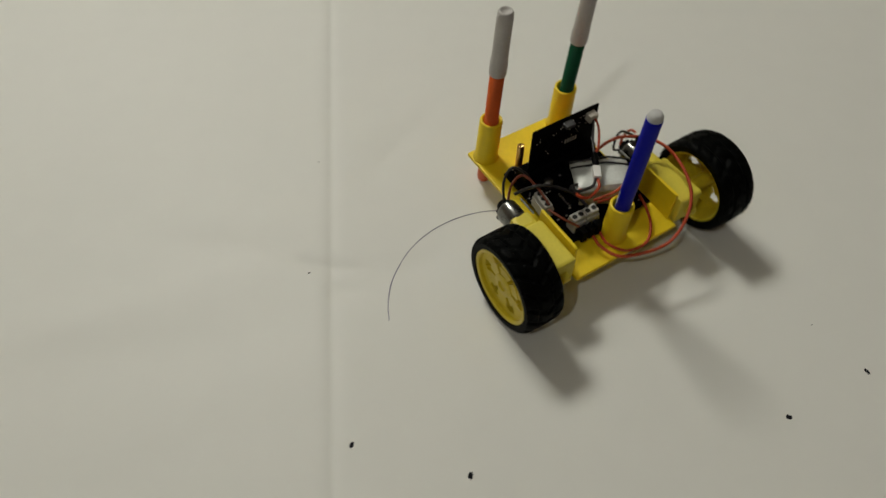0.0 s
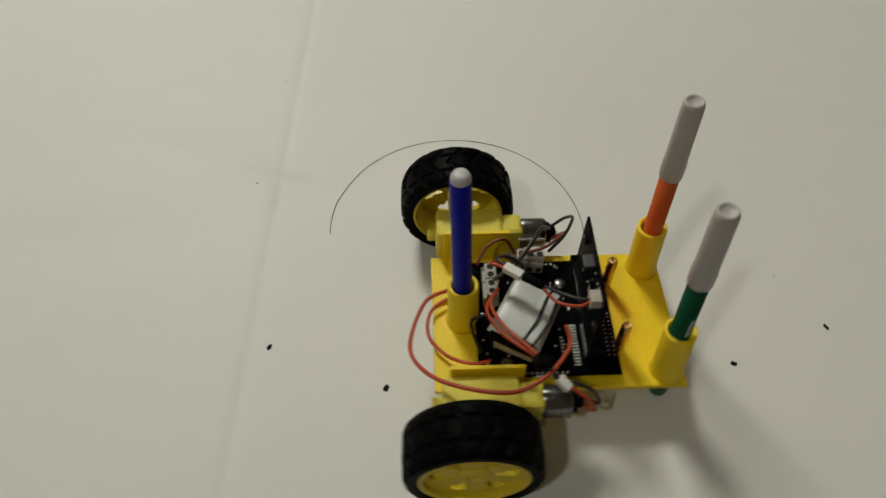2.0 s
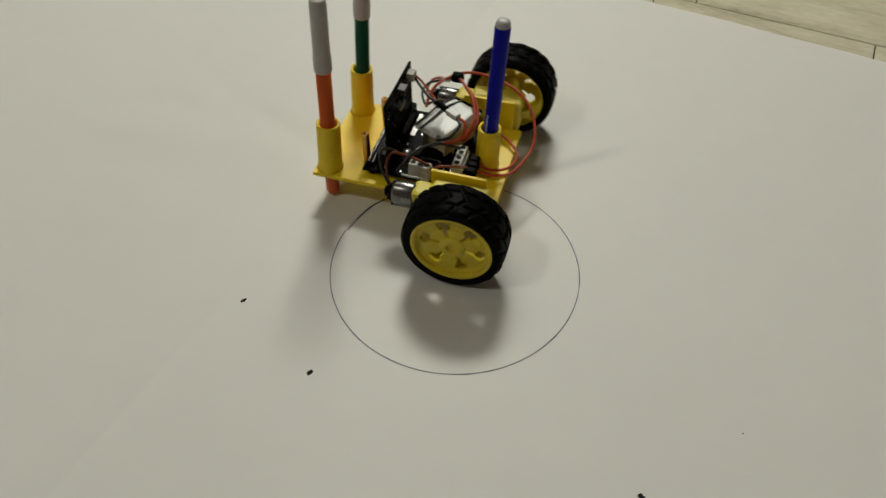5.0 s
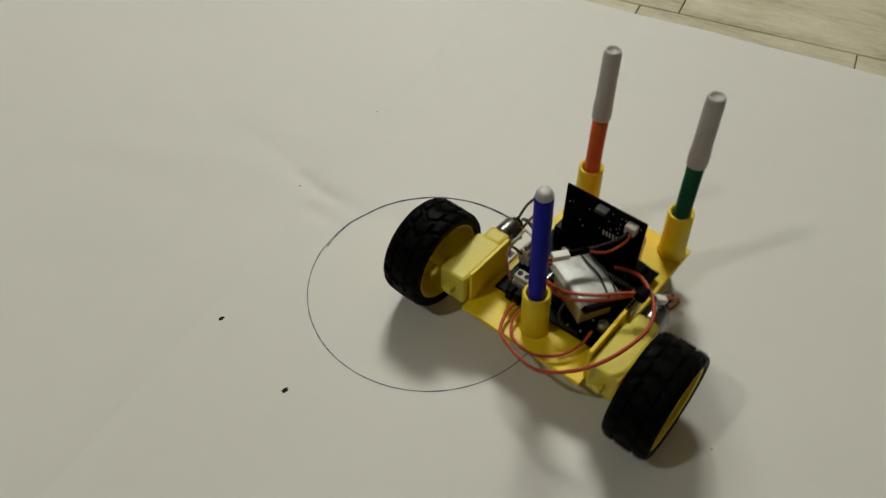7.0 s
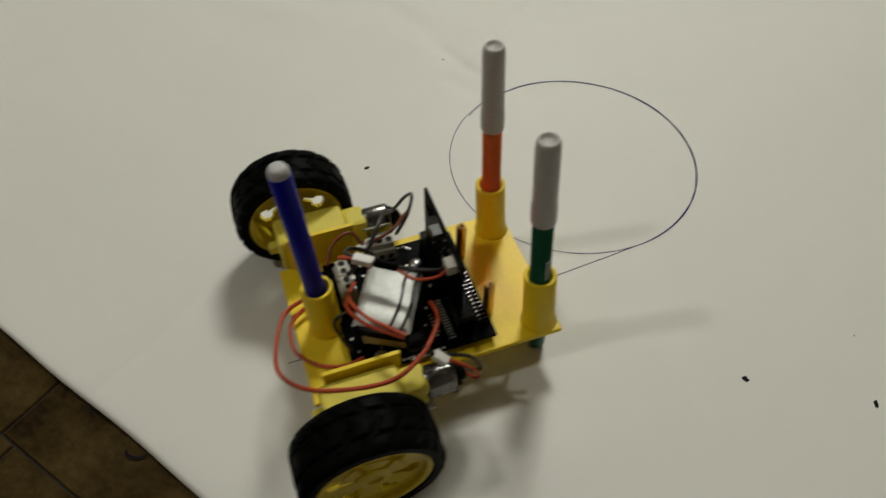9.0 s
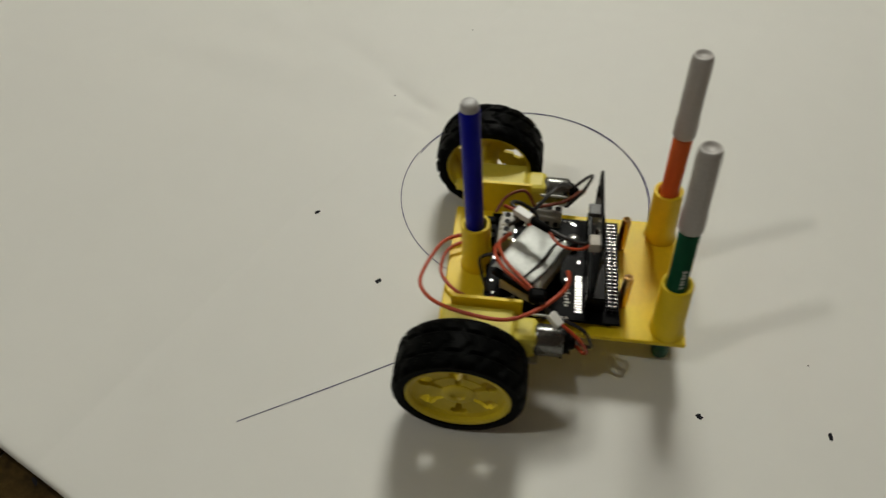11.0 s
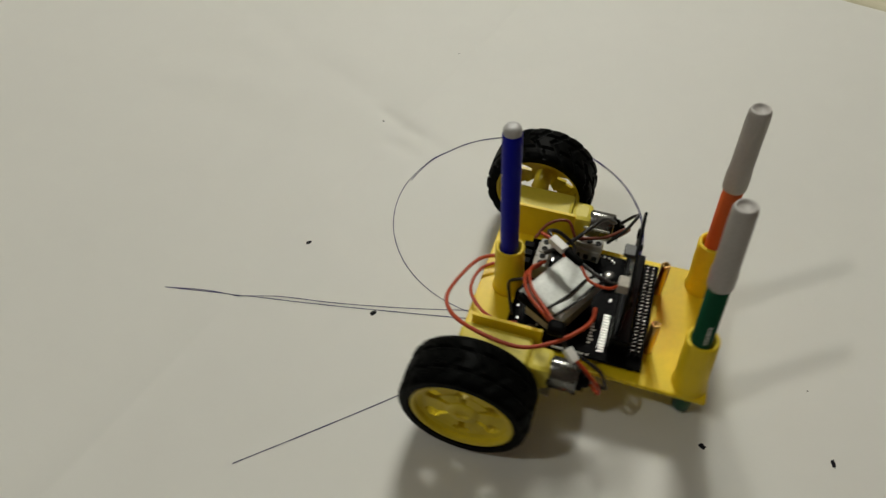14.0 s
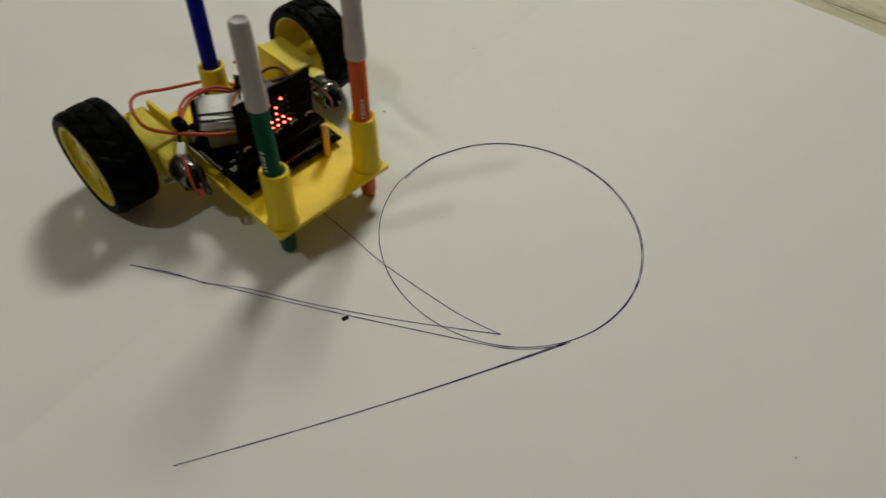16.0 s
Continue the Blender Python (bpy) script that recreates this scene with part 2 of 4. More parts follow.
def build_room():
    # walls and ceiling are out of view, added to enclose and bounce the light
    for name, lo, hi in (("wall_west", (X0 - 0.1, Y0 - 0.1, -0.1), (X0, Y1 + 0.1, TOP)), ("wall_east", (X1, Y0 - 0.1, -0.1), (X1 + 0.1, Y1 + 0.1, TOP)),
                         ("wall_south", (X0, Y0 - 0.1, -0.1), (X1, Y0, TOP)), ("wall_north", (X0, Y1, -0.1), (X1, Y1 + 0.1, TOP))):
        tagged(part(name, box(bmesh.new(), lo, hi), WALL, flat=True), "plain brown wall, unseen, added to close the room", "wall", kind="structure")
    tagged(part("ceiling", box(bmesh.new(), (X0 - 0.1, Y0 - 0.1, TOP), (X1 + 0.1, Y1 + 0.1, TOP + 0.1)), CEILING, flat=True), "plain white painted ceiling", "ceiling", kind="structure")
    for x, y, r in ((LAMP_FAR[0], LAMP_FAR[1], 0.38), (LAMP_NEAR[0], LAMP_NEAR[1], 0.07)):
        lamp = tagged(new("ceiling_light"), "round white ceiling light, switched on", "lamp", "ceiling lights")
        lamp.location = (x, y, TOP)
        part("base_plate", lathe(bmesh.new(), [(0, -0.001), (r + 0.01, -0.001), (r + 0.01, -0.014), (r, -0.016), (0, -0.016)]), WHITE, lamp)
        part("diffuser", lathe(bmesh.new(), [(r - 0.004, -0.016), (r - 0.006, -0.028), (r * 0.7, -0.036), (0, -0.038)]), LAMP_GLASS, lamp, "glowing frosted diffuser")


TURN = Matrix.Rotation(radians(4.5), 4, "Z")
GRID = Matrix.Translation((-0.0505, 0.3380, FLOOR_Z)) @ TURN
TL, TW, GAP = 0.202, 0.1492, 0.0011


def build_floor():
    """Tiles in rows with staggered cross joints, over a grout bed."""
    bm = box(bmesh.new(), (X0 - 0.1, Y0 - 0.1, -0.12), (X1 + 0.1, Y1 + 0.1, FLOOR_Z - 0.0014))
    floor = tagged(part("floor", bm, GROUT, flat=True), "brown tile floor, pale sheen painted on the far rows, thin joints", "floor", kind="structure")
    one = bmesh.new()
    box(one, (GAP / 2, GAP / 2, -0.006), (TL - GAP / 2, TW - GAP / 2, 0))
    top = [e for e in one.edges if all(v.co.z > -0.001 for v in e.verts)]
    bmesh.ops.bevel(one, geom=top, offset=0.0008, segments=1, affect="EDGES")
    tile_mesh = bpy.data.meshes.new("tile")
    one.to_mesh(tile_mesh)
    one.free()
    tile_mesh.materials.append(SHEEN_TILE)
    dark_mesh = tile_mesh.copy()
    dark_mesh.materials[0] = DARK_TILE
    rest = {True: ([], []), False: ([], [])}
    base = [v.co.copy() for v in tile_mesh.vertices]
    faces = [tuple(p.vertices) for p in tile_mesh.polygons]
    rng = random.Random(4)
    inv = GRID.inverted()
    for r in range(-26, 28):
        off = 0.038 if r == 0 else 0.0284 if r == -5 else 0.0 if r == -1 else rng.choice((0.0, 0.039, 0.1, 0.14))
        for c in range(-20, 20):
            place = GRID @ Matrix.Translation((c * TL + off, r * TW, rng.uniform(-0.0002, 0.0002)))
            mid = place @ Vector((TL / 2, TW / 2, 0))
            if not (X0 - 0.01 < mid.x < X1 + 0.01 and Y0 - 0.02 < mid.y < Y1 + 0.02):
                continue
            if abs(mid.x) < 0.95 and abs(mid.y) < 0.75:
                # rows beyond the paper get the colour with the sheen painted in
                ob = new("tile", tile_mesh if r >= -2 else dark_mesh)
                ob.parent = floor
                ob.matrix_basis = place
            else:
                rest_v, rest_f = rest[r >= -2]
                k = len(rest_v)
                rest_v += [tuple(place @ v) for v in base]
                rest_f += [tuple(i + k for i in f) for f in faces]
    for pale, (rest_v, rest_f) in rest.items():
        me = bpy.data.meshes.new("far_tiles")
        me.from_pydata(rest_v, [], rest_f)
        me.materials.append(SHEEN_TILE if pale else DARK_TILE)
        ob = new("far_tiles", me)
        ob.parent = floor
        tagged(ob, "wood-look floor tiles, pale sheen painted into their colour" if pale else "dark brown mottled floor tiles", kind="stuff")


# ---- the paper ----
def bulge(x, y, x0, y0, x1, y1, w):
    """Falls off with the distance from a short stroke."""
    dx, dy = x1 - x0, y1 - y0
    s = np.clip(((x - x0) * dx + (y - y0) * dy) / (dx * dx + dy * dy), 0, 1)
    d2 = (x - x0 - s * dx) ** 2 + (y - y0 - s * dy) ** 2
    return np.exp(-d2 / (w * w))


def far_edge(x):
    return (0.3205 + 0.0409 * x) / 0.9992 - 0.06 * np.clip(-0.2 - x, 0, 0.4)


def near_edge(x):
    return (-0.3710 + 0.0674 * x) / 0.9977


def paper_height(x, y):
    """Fold and crumples of the sheet; it sinks to the floor at its rim."""
    x, y = np.asarray(x, float), np.asarray(y, float)
    fold = x - (-0.1645 - 0.055 * (y + 0.040))
    h = -0.0013 * np.exp(-np.abs(fold) / 0.0046) + 0.0008 * np.exp(-(fold / 0.026) ** 2)
    for stroke, size in (((-0.160, -0.040, -0.138, -0.038, 0.0075), -0.0009), ((-0.160, -0.056, -0.132, -0.060, 0.0070), -0.0008),
                         ((-0.140, -0.068, -0.126, -0.056, 0.0055), 0.0003), ((-0.150, -0.048, -0.125, -0.050, 0.009), 0.0005),
                         ((-0.36, -0.045, -0.20, -0.012, 0.018), -0.0007), ((-0.34, -0.02, -0.19, 0.01, 0.020), 0.0006),
                         ((-0.21, -0.140, -0.30, -0.190, 0.014), -0.0004), ((-0.14, 0.05, -0.09, 0.115, 0.008), -0.0005),
                         ((-0.155, 0.17, 0.02, 0.20, 0.016), -0.0006),
                         ((-0.265, -0.007, -0.171, -0.035, 0.010), -0.0008), ((-0.359, 0.017, -0.268, -0.017, 0.014), -0.0008),
                         ((-0.368, -0.110, -0.212, -0.087, 0.020), -0.0009), ((-0.274, -0.157, -0.184, -0.112, 0.016), 0.0003),
                         ((-0.171, 0.111, -0.102, 0.150, 0.010), -0.0006), ((-0.165, 0.079, -0.121, 0.109, 0.008), 0.0005),
                         ((-0.188, -0.031, -0.150, -0.038, 0.005), -0.0009), ((-0.154, -0.054, -0.097, -0.034, 0.010), -0.0010),
                         ((-0.060, 0.051, -0.121, 0.009, 0.009), 0.0005), ((-0.373, -0.092, -0.208, -0.028, 0.016), 0.0008),
                         ((0.066, -0.014, 0.114, -0.017, 0.012), -0.0005), ((0.010, -0.290, 0.064, -0.251, 0.018), 0.0006)):
        h = h + size * bulge(x, y, *stroke)
    h = np.minimum(h, 0.0009)
    rim = np.minimum(np.minimum(far_edge(x) - y, y - near_edge(x)), np.minimum(x + 1.3, 0.352 - x))
    return h - 0.0012 * np.exp(-np.clip(rim, 0, 1) / 0.002)


def build_paper():
    xs = np.unique(np.round(np.concatenate([np.linspace(-1.3, -0.42, 45), np.linspace(-0.42, -0.2, 56), np.linspace(-0.2, -0.1, 51), np.linspace(-0.1, 0.34, 90), np.linspace(0.34, 0.352, 7)]), 5))
    s = np.unique(np.concatenate([np.linspace(0, 0.03, 8), np.linspace(0.03, 0.35, 60), np.linspace(0.35, 0.6, 90), np.linspace(0.6, 0.97, 70), np.linspace(0.97, 1, 8)]))
    X, S = np.meshgrid(xs, s, indexing="ij")
    wob = 0.0012 * np.sin(X * 23) + 0.0008 * np.sin(X * 51 + 1)
    Y = near_edge(X) + (far_edge(X) - near_edge(X)) * S + wob * (2 * np.abs(S - 0.5)) ** 8
    Z = paper_height(X, Y)
    n, k = X.shape
    verts = np.stack([X, Y, Z], -1).reshape(-1, 3).tolist()
    faces = [(i * k + j, (i + 1) * k + j, (i + 1) * k + j + 1, i * k + j + 1) for i in range(n - 1) for j in range(k - 1)]
    ring = [i * k for i in range(n)] + [(n - 1) * k + j for j in range(1, k)] + [i * k + k - 1 for i in range(n - 2, -1, -1)] + [j for j in range(k - 2, 0, -1)]
    low = len(verts)
    verts += [(verts[i][0], verts[i][1], verts[i][2] - 0.0003) for i in ring]
    m = len(ring)
    faces += [(ring[a], low + a, low + (a + 1) % m, ring[(a + 1) % m]) for a in range(m)]
    me = bpy.data.meshes.new("paper_sheet")
    me.from_pydata(verts, [], faces)
    for p in me.polygons:
        p.use_smooth = True
    me.materials.append(PAPER)
    tagged(new("paper_sheet", me), "large creased white paper sheet lying on the tile floor", "paper")


def blot(name, x, y, size, stretch, turn, seed, label, mat):
    """A small irregular ink blot, slightly domed."""
    rng = random.Random(seed)
    bm = bmesh.new()
    z = float(paper_height(x, y)) + 0.00012
    ring = []
    for i in range(18):
        a = 2 * math.pi * i / 18
        r = size * rng.uniform(0.72, 1.22)
        p = Matrix.Rotation(radians(turn), 2) @ Vector((r * stretch * math.cos(a), r / stretch * math.sin(a)))
        ring.append(bm.verts.new((p.x, p.y, 0)))
    mid = bm.verts.new((0, 0, 0.00012))
    for i in range(18):
        bm.faces.new((ring[i], ring[(i + 1) % 18], mid))
    ob = part(name, bm, mat)
    ob.location = (x, y, z)
    return tagged(ob, label, "ink blot", "ink blots on the paper")


def build_blots():
    for i, (x, y, r, st, tn) in enumerate(((-0.1461, -0.1650, 0.0016, 1.2, 72), (-0.0773, -0.1855, 0.0019, 1.2, 75), (0.1168, -0.1568, 0.0017, 1.1, 10), (0.1758, -0.1286, 0.0017, 1.4, 115))):
        blot("ink_blot", x, y, r, st, tn, i, "small black ink blot on the white paper", BLACK_INK)
    for i, (x, y, r) in enumerate(((-0.1799, -0.0409, 0.0007), (0.1527, -0.0939, 0.0005), (-0.1798, 0.0628, 0.0005))):
        blot("ink_speck", x, y, r, 1.2, 20, 20 + i, "tiny dark ink speck on the white paper", BLACK_INK)


def floor_mark(points, w):
    """A stroke of black marker on a tile."""
    line = smooth_line(points, 8)
    bm = bmesh.new()
    rows = []
    for i, q in enumerate(line):
        d = (line[min(i + 1, len(line) - 1)] - line[max(i - 1, 0)]).normalized()
        s = Vector((-d.y, d.x, 0)) * w * (0.4 + 0.6 * math.sin(math.pi * (i + 0.5) / len(line)))
        rows.append((bm.verts.new(q + s), bm.verts.new(q - s)))
    for a, b in zip(rows, rows[1:]):
        bm.faces.new((a[0], a[1], b[1], b[0]))
    return tagged(part("pen_mark", bm, BLACK_INK), "short black marker stroke on the floor tile", "pen mark", "pen marks on the floor")


def build_marks():
    z = FLOOR_Z + 0.0005
    floor_mark([(-0.1425, -0.3830, z), (-0.1400, -0.3832, z), (-0.1372, -0.3843, z)], 0.0010)
    floor_mark([(-0.1085, -0.3852, z), (-0.1045, -0.3862, z), (-0.0995, -0.3838, z), (-0.0975, -0.3800, z)], 0.0009)


# ---- the ink line that the pen leaves ----
PIVOT, RADIUS = Vector((-0.0445, -0.0719)), 0.0819
J, K, L, M = Vector((0.0275, -0.1135)), Vector((-0.0794, -0.3009)), Vector((-0.1964, -0.2418)), Vector((-0.0050, -0.1354))


def arc(c, a0, a1, r0, r1, n):
    return [Vector((c.x + (r0 + (r1 - r0) * i / n) * math.cos(a0 + (a1 - a0) * i / n), c.y + (r0 + (r1 - r0) * i / n) * math.sin(a0 + (a1 - a0) * i / n))) for i in range(n + 1)]


def line(a, b, n, sway=0.0):
    side = Vector((-(b - a).y, (b - a).x)).normalized()
    return [a.lerp(b, i / n) + side * sway * math.sin(math.pi * i / n) for i in range(n + 1)]


def ink_mesh(points, w):
    bm = bmesh.new()
    rows = []
    for i, q in enumerate(points):
        d = (points[min(i + 1, len(points) - 1)] - points[max(i - 1, 0)]).normalized()
        s = Vector((-d.y, d.x)) * w / 2 * (0.95 + 0.55 * noise.noise(Vector((q.x * 160, q.y * 160, 3))))
        z = float(paper_height(q.x, q.y)) + 0.00016
        rows.append([bm.verts.new((q.x + s.x, q.y + s.y, z)), bm.verts.new((q.x, q.y, z + 0.00005)), bm.verts.new((q.x - s.x, q.y - s.y, z))])
    for a, b in zip(rows, rows[1:]):
        for i in (0, 1):
            bm.faces.new((a[i], a[i + 1], b[i + 1], b[i]))
    return bm


def ink_legs():
    """Legs of the drawing: start, end in seconds and the line drawn between."""
    legs = []
    lap = arc(PIVOT, 0.525, -3.03, RADIUS, RADIUS + 0.0004, 140)
    legs.append((0.0, 3.56, lap))
    legs.append((3.56, 7.25, arc(PIVOT + Vector((0.0004, 0.0006)), -3.03, -6.80, RADIUS + 0.0003, RADIUS + 0.0002, 150)))
    end = legs[-1][2][-1]
    legs.append((7.25, 8.74, line(end, K, 40, 0.0024)))
    legs.append((8.84, 10.28, line(K, J, 40, -0.0020)))
    c = J - RADIUS * Vector((math.cos(-6.80), math.sin(-6.80)))
    bend = arc(c, -6.80, -7.345, RADIUS, RADIUS, 20)
    legs.append((10.28, 10.82, bend))
    legs.append((10.82, 12.2, line(bend[-1], L, 40, 0.0011)))
    u, v = M - L, Vector((-(M - L).y, (M - L).x)).normalized()
    back = [L + s * u + o * v for s, o in ((0, 0), (0.11, -0.0004), (0.22, -0.0028), (0.34, -0.0015), (0.5, -0.0033), (0.7, -0.0034), (0.88, -0.0016), (1, 0))]
    legs.append((12.28, 13.76, [Vector(q[:2]) for q in smooth_line([(*q, 0) for q in back], 8)]))
    away = (M, Vector((-0.020, -0.1387)), Vector((-0.040, -0.1412)), Vector((-0.0875, -0.1425)), Vector((-0.1155, -0.1400)), Vector((-0.1412, -0.1383)), Vector((-0.2050, -0.1335)), Vector((-0.2665, -0.1290)))
    legs.append((13.76, 15.79, [Vector(q[:2]) for q in smooth_line([(*q, 0) for q in away], 8)]))
    return legs


def build_ink():
    """The stroke already on the paper, then short pieces, each with the second at which it is drawn."""
    begun = arc(PIVOT, -3.03 + 2 * math.pi, 0.525, RADIUS, RADIUS, 110)
    begun = [q - (q - PIVOT).normalized() * 0.0014 * math.exp(-i / 16) for i, q in enumerate(begun)]
    first = ink_mesh(begun, 0.00054)
    tagged(part("ink_line", first, INK), "thin dark blue pen line curving over the paper", "pen line")
    pieces = []
    for t0, t1, pts in ink_legs():
        n = max(1, round((t1 - t0) / 0.1))
        for i in range(n):
            a, b = round(i * (len(pts) - 1) / n), round((i + 1) * (len(pts) - 1) / n)
            ob = part("ink_stroke", ink_mesh(pts[a:b + 1], 0.00054), INK)
            tagged(ob, "short stroke of thin dark blue pen line on paper", "pen line", "strokes of the drawn line")
            pieces.append((t0 + (t1 - t0) * (i + 1) / n, ob))
    return pieces


# ---- the drawing robot, in its own space: x right, y ahead, z up, origin under the axle ----
DECK = 0.0200
LIFT = 0.0055  # height of the body over its drawing plane
MOTOR_PARTS = ("gearbox", "axle", "screw", "motor_can", "end_cap", "slots", "shaft", "strap")


def build_chassis(robot):
    bm = bmesh.new()
    box(bm, (-0.0425, -0.0165, DECK - 0.0032), (0.0425, 0.1140, DECK), 0.0007)
    plate = part("chassis_plate", bm, YELLOW, robot, "flat yellow printed base plate")
    for s in (-1, 1):
        bm = bmesh.new()
        box(bm, (s * 0.0405, -0.0095, DECK - 0.0003), (s * 0.0428, 0.0275, 0.0440), 0.0005)
        part("motor_bracket", bm, YELLOW, robot, "upright yellow motor bracket")
    return plate


def build_holder(robot, base, top, r=0.0083):
    """An open printed sleeve with a flared foot."""
    m = lean(base, top)
    h = (Vector(top) - Vector(base)).length
    prof = [(0.0062, 0.0), (r + 0.0012, 0.0), (r + 0.0003, 0.0022), (r, 0.004), (r - 0.0003, h - 0.0006), (r - 0.0009, h), (0.0063, h), (0.0059, h - 0.0008), (0.0059, 0.0)]
    part("pen_holder", lathe(bmesh.new(), prof, m, 36), YELLOW, robot, "yellow printed pen sleeve")


def build_capped_pen(robot, foot, top, barrel, name, mark):
    """Pen set upside up on its barrel end, with its cap on top."""
    m = lean(foot, top)
    h = (Vector(top) - Vector(foot)).length
    cap_z = h - 0.0487
    pen = part("felt_tip_pen", lathe(bmesh.new(), [(0, 0.0002), (0.0034, 0.0004), (0.0046, 0.0022), (0.0049, 0.004), (0.0049, cap_z + 0.01), (0, cap_z + 0.01)], m, 32), barrel, robot, name)
    prof = [(0.0050, cap_z), (0.0057, cap_z + 0.0003), (0.0058, cap_z + 0.0012), (0.0058, cap_z + 0.010), (0.0054, cap_z + 0.0125), (0.0052, h - 0.006), (0.0050, h - 0.0022), (0.0044, h - 0.0006), (0.0036, h - 0.0002), (0.0033, h - 0.0012), (0.0, h - 0.0012)]
    part("cap", lathe(bmesh.new(), prof, m, 32), CAP, pen, "light grey plastic cap")
    bm = bmesh.new()
    for i in range(6):
        z = cap_z - 0.039 + i * 0.0024
        for a in (-0.14, 0.10):
            box(bm, (0.00485, -0.00035, z), (0.00497, 0.00035, z + 0.0012 + 0.0005 * (i % 2)), m=m @ Matrix.Rotation(radians(mark) + a, 4, "Z"))
    part("printed_mark", bm, WHITE, pen, "row of small white printed bars")


def build_drawing_pen(robot):
    m = lean((0.0002, 0.0009, 0.0002 - LIFT), (-0.0015, -0.0054, 0.1345))
    pen = part("drawing_pen", lathe(bmesh.new(), [(0, 0.0055), (0.0026, 0.0055), (0.0028, 0.012), (0.0046, 0.014), (0.0049, 0.018), (0.0049, 0.1350), (0.0047, 0.1357), (0.003, 0.1357), (0, 0.1357)], m, 32), BLUE_PEN, robot, "blue felt-tip pen with bare tip down")
    part("end_plug", lathe(bmesh.new(), [(0.0046, 0.1352), (0.0045, 0.1378), (0.0036, 0.1396), (0.002, 0.1401), (0, 0.1401)], m, 28), PLUG, pen, "pale grey end plug")
    part("nib", lathe(bmesh.new(), [(0.0022, 0.0058), (0.0010, 0.0030), (0.0007, 0.0006), (0, 0.0003)], m, 16), BLACK_INK, pen, "dark blue fibre nib")
    bm = bmesh.new()
    for i in range(6):
        z = 0.058 + i * 0.0024
        box(bm, (0.00485, -0.0007, z), (0.00497, 0.0007, z + 0.0013), m=m @ Matrix.Rotation(radians(165), 4, "Z"))
    part("printed_mark", bm, WHITE, pen, "row of small white printed bars")


def build_motor(robot, s):
    """Yellow gear motor: gearbox, neck and metal can."""
    bm = bmesh.new()
    box(bm, (s * 0.0436, -0.0135, 0.0212), (s * 0.0628, 0.0245, 0.0440), 0.0022)
    box(bm, (s * 0.0456, 0.0235, 0.0235), (s * 0.0608, 0.0365, 0.0420), 0.0030)
    box(bm, (s * 0.0500, -0.0185, 0.0300), (s * 0.0560, -0.0125, 0.0352), 0.0012)
    gear = part("gearbox", bm, GEAR, robot, "pale yellow plastic gearbox")
    lathe_m = Matrix.Translation((s * 0.0625, 0, 0.0325)) @ Matrix.Rotation(radians(90 * s), 4, "Y")
    part("axle", lathe(bmesh.new(), [(0.0052, -0.002), (0.0050, 0.0022), (0.0030, 0.0024), (0.0027, 0.0105), (0, 0.0105)], lathe_m, 20), GEAR, gear)
    for y, z in ((-0.009, 0.0265), (-0.009, 0.0385), (0.019, 0.0265), (0.019, 0.0385)):
        mm = Matrix.Translation((s * 0.0626, y, z)) @ Matrix.Rotation(radians(90 * s), 4, "Y")
        part("screw", lathe(bmesh.new(), [(0.0017, 0), (0.0016, 0.0009), (0.0009, 0.0013), (0, 0.0013)], mm, 12), STEEL, gear, "small steel screw")
    m = along_y(s * 0.0532, 0.0325) @ Matrix.Diagonal((0.80, 1, 1, 1))
    can = part("motor_can", lathe(bmesh.new(), [(0.0082, 0.0340), (0.0092, 0.0352), (0.0096, 0.0365), (0.0096, 0.0485), (0.0091, 0.0497), (0.0, 0.0497)], m, 32), CAN, robot, "shiny steel motor can")
    part("end_cap", lathe(bmesh.new(), [(0.0070, 0.0495), (0.0070, 0.0516), (0.0064, 0.0526), (0.0044, 0.0530), (0.0040, 0.0556), (0.0028, 0.0560), (0.0026, 0.0548), (0.0, 0.0548)], m, 28), BLACK, can, "black plastic motor end cap")
    bm = bmesh.new()
    for a in (35, 155, 275):
        q = m @ Matrix.Rotation(radians(a), 4, "Z")
        box(bm, (0.0048, -0.0018, 0.0528), (0.0072, 0.0018, 0.0534), 0.0002, q)
        box(bm, (0.0080, -0.0016, 0.0482), (0.0100, 0.0016, 0.0500), 0.0003, q)
    part("slots", bm, DARKHOLE, can)
    part("shaft", lathe(bmesh.new(), [(0.0012, 0.0550), (0.0012, 0.0570), (0, 0.0572)], m, 12), STEEL, can)
    bm = bmesh.new()
    box(bm, (s * 0.0425, 0.0330, 0.0255), (s * 0.0640, 0.0375, 0.0265), 0.0003)
    box(bm, (s * 0.0425, 0.0330, 0.0385), (s * 0.0434, 0.0480, 0.0400), 0.0003)
    part("strap", bm, STRAP, gear, "clear plastic motor strap")


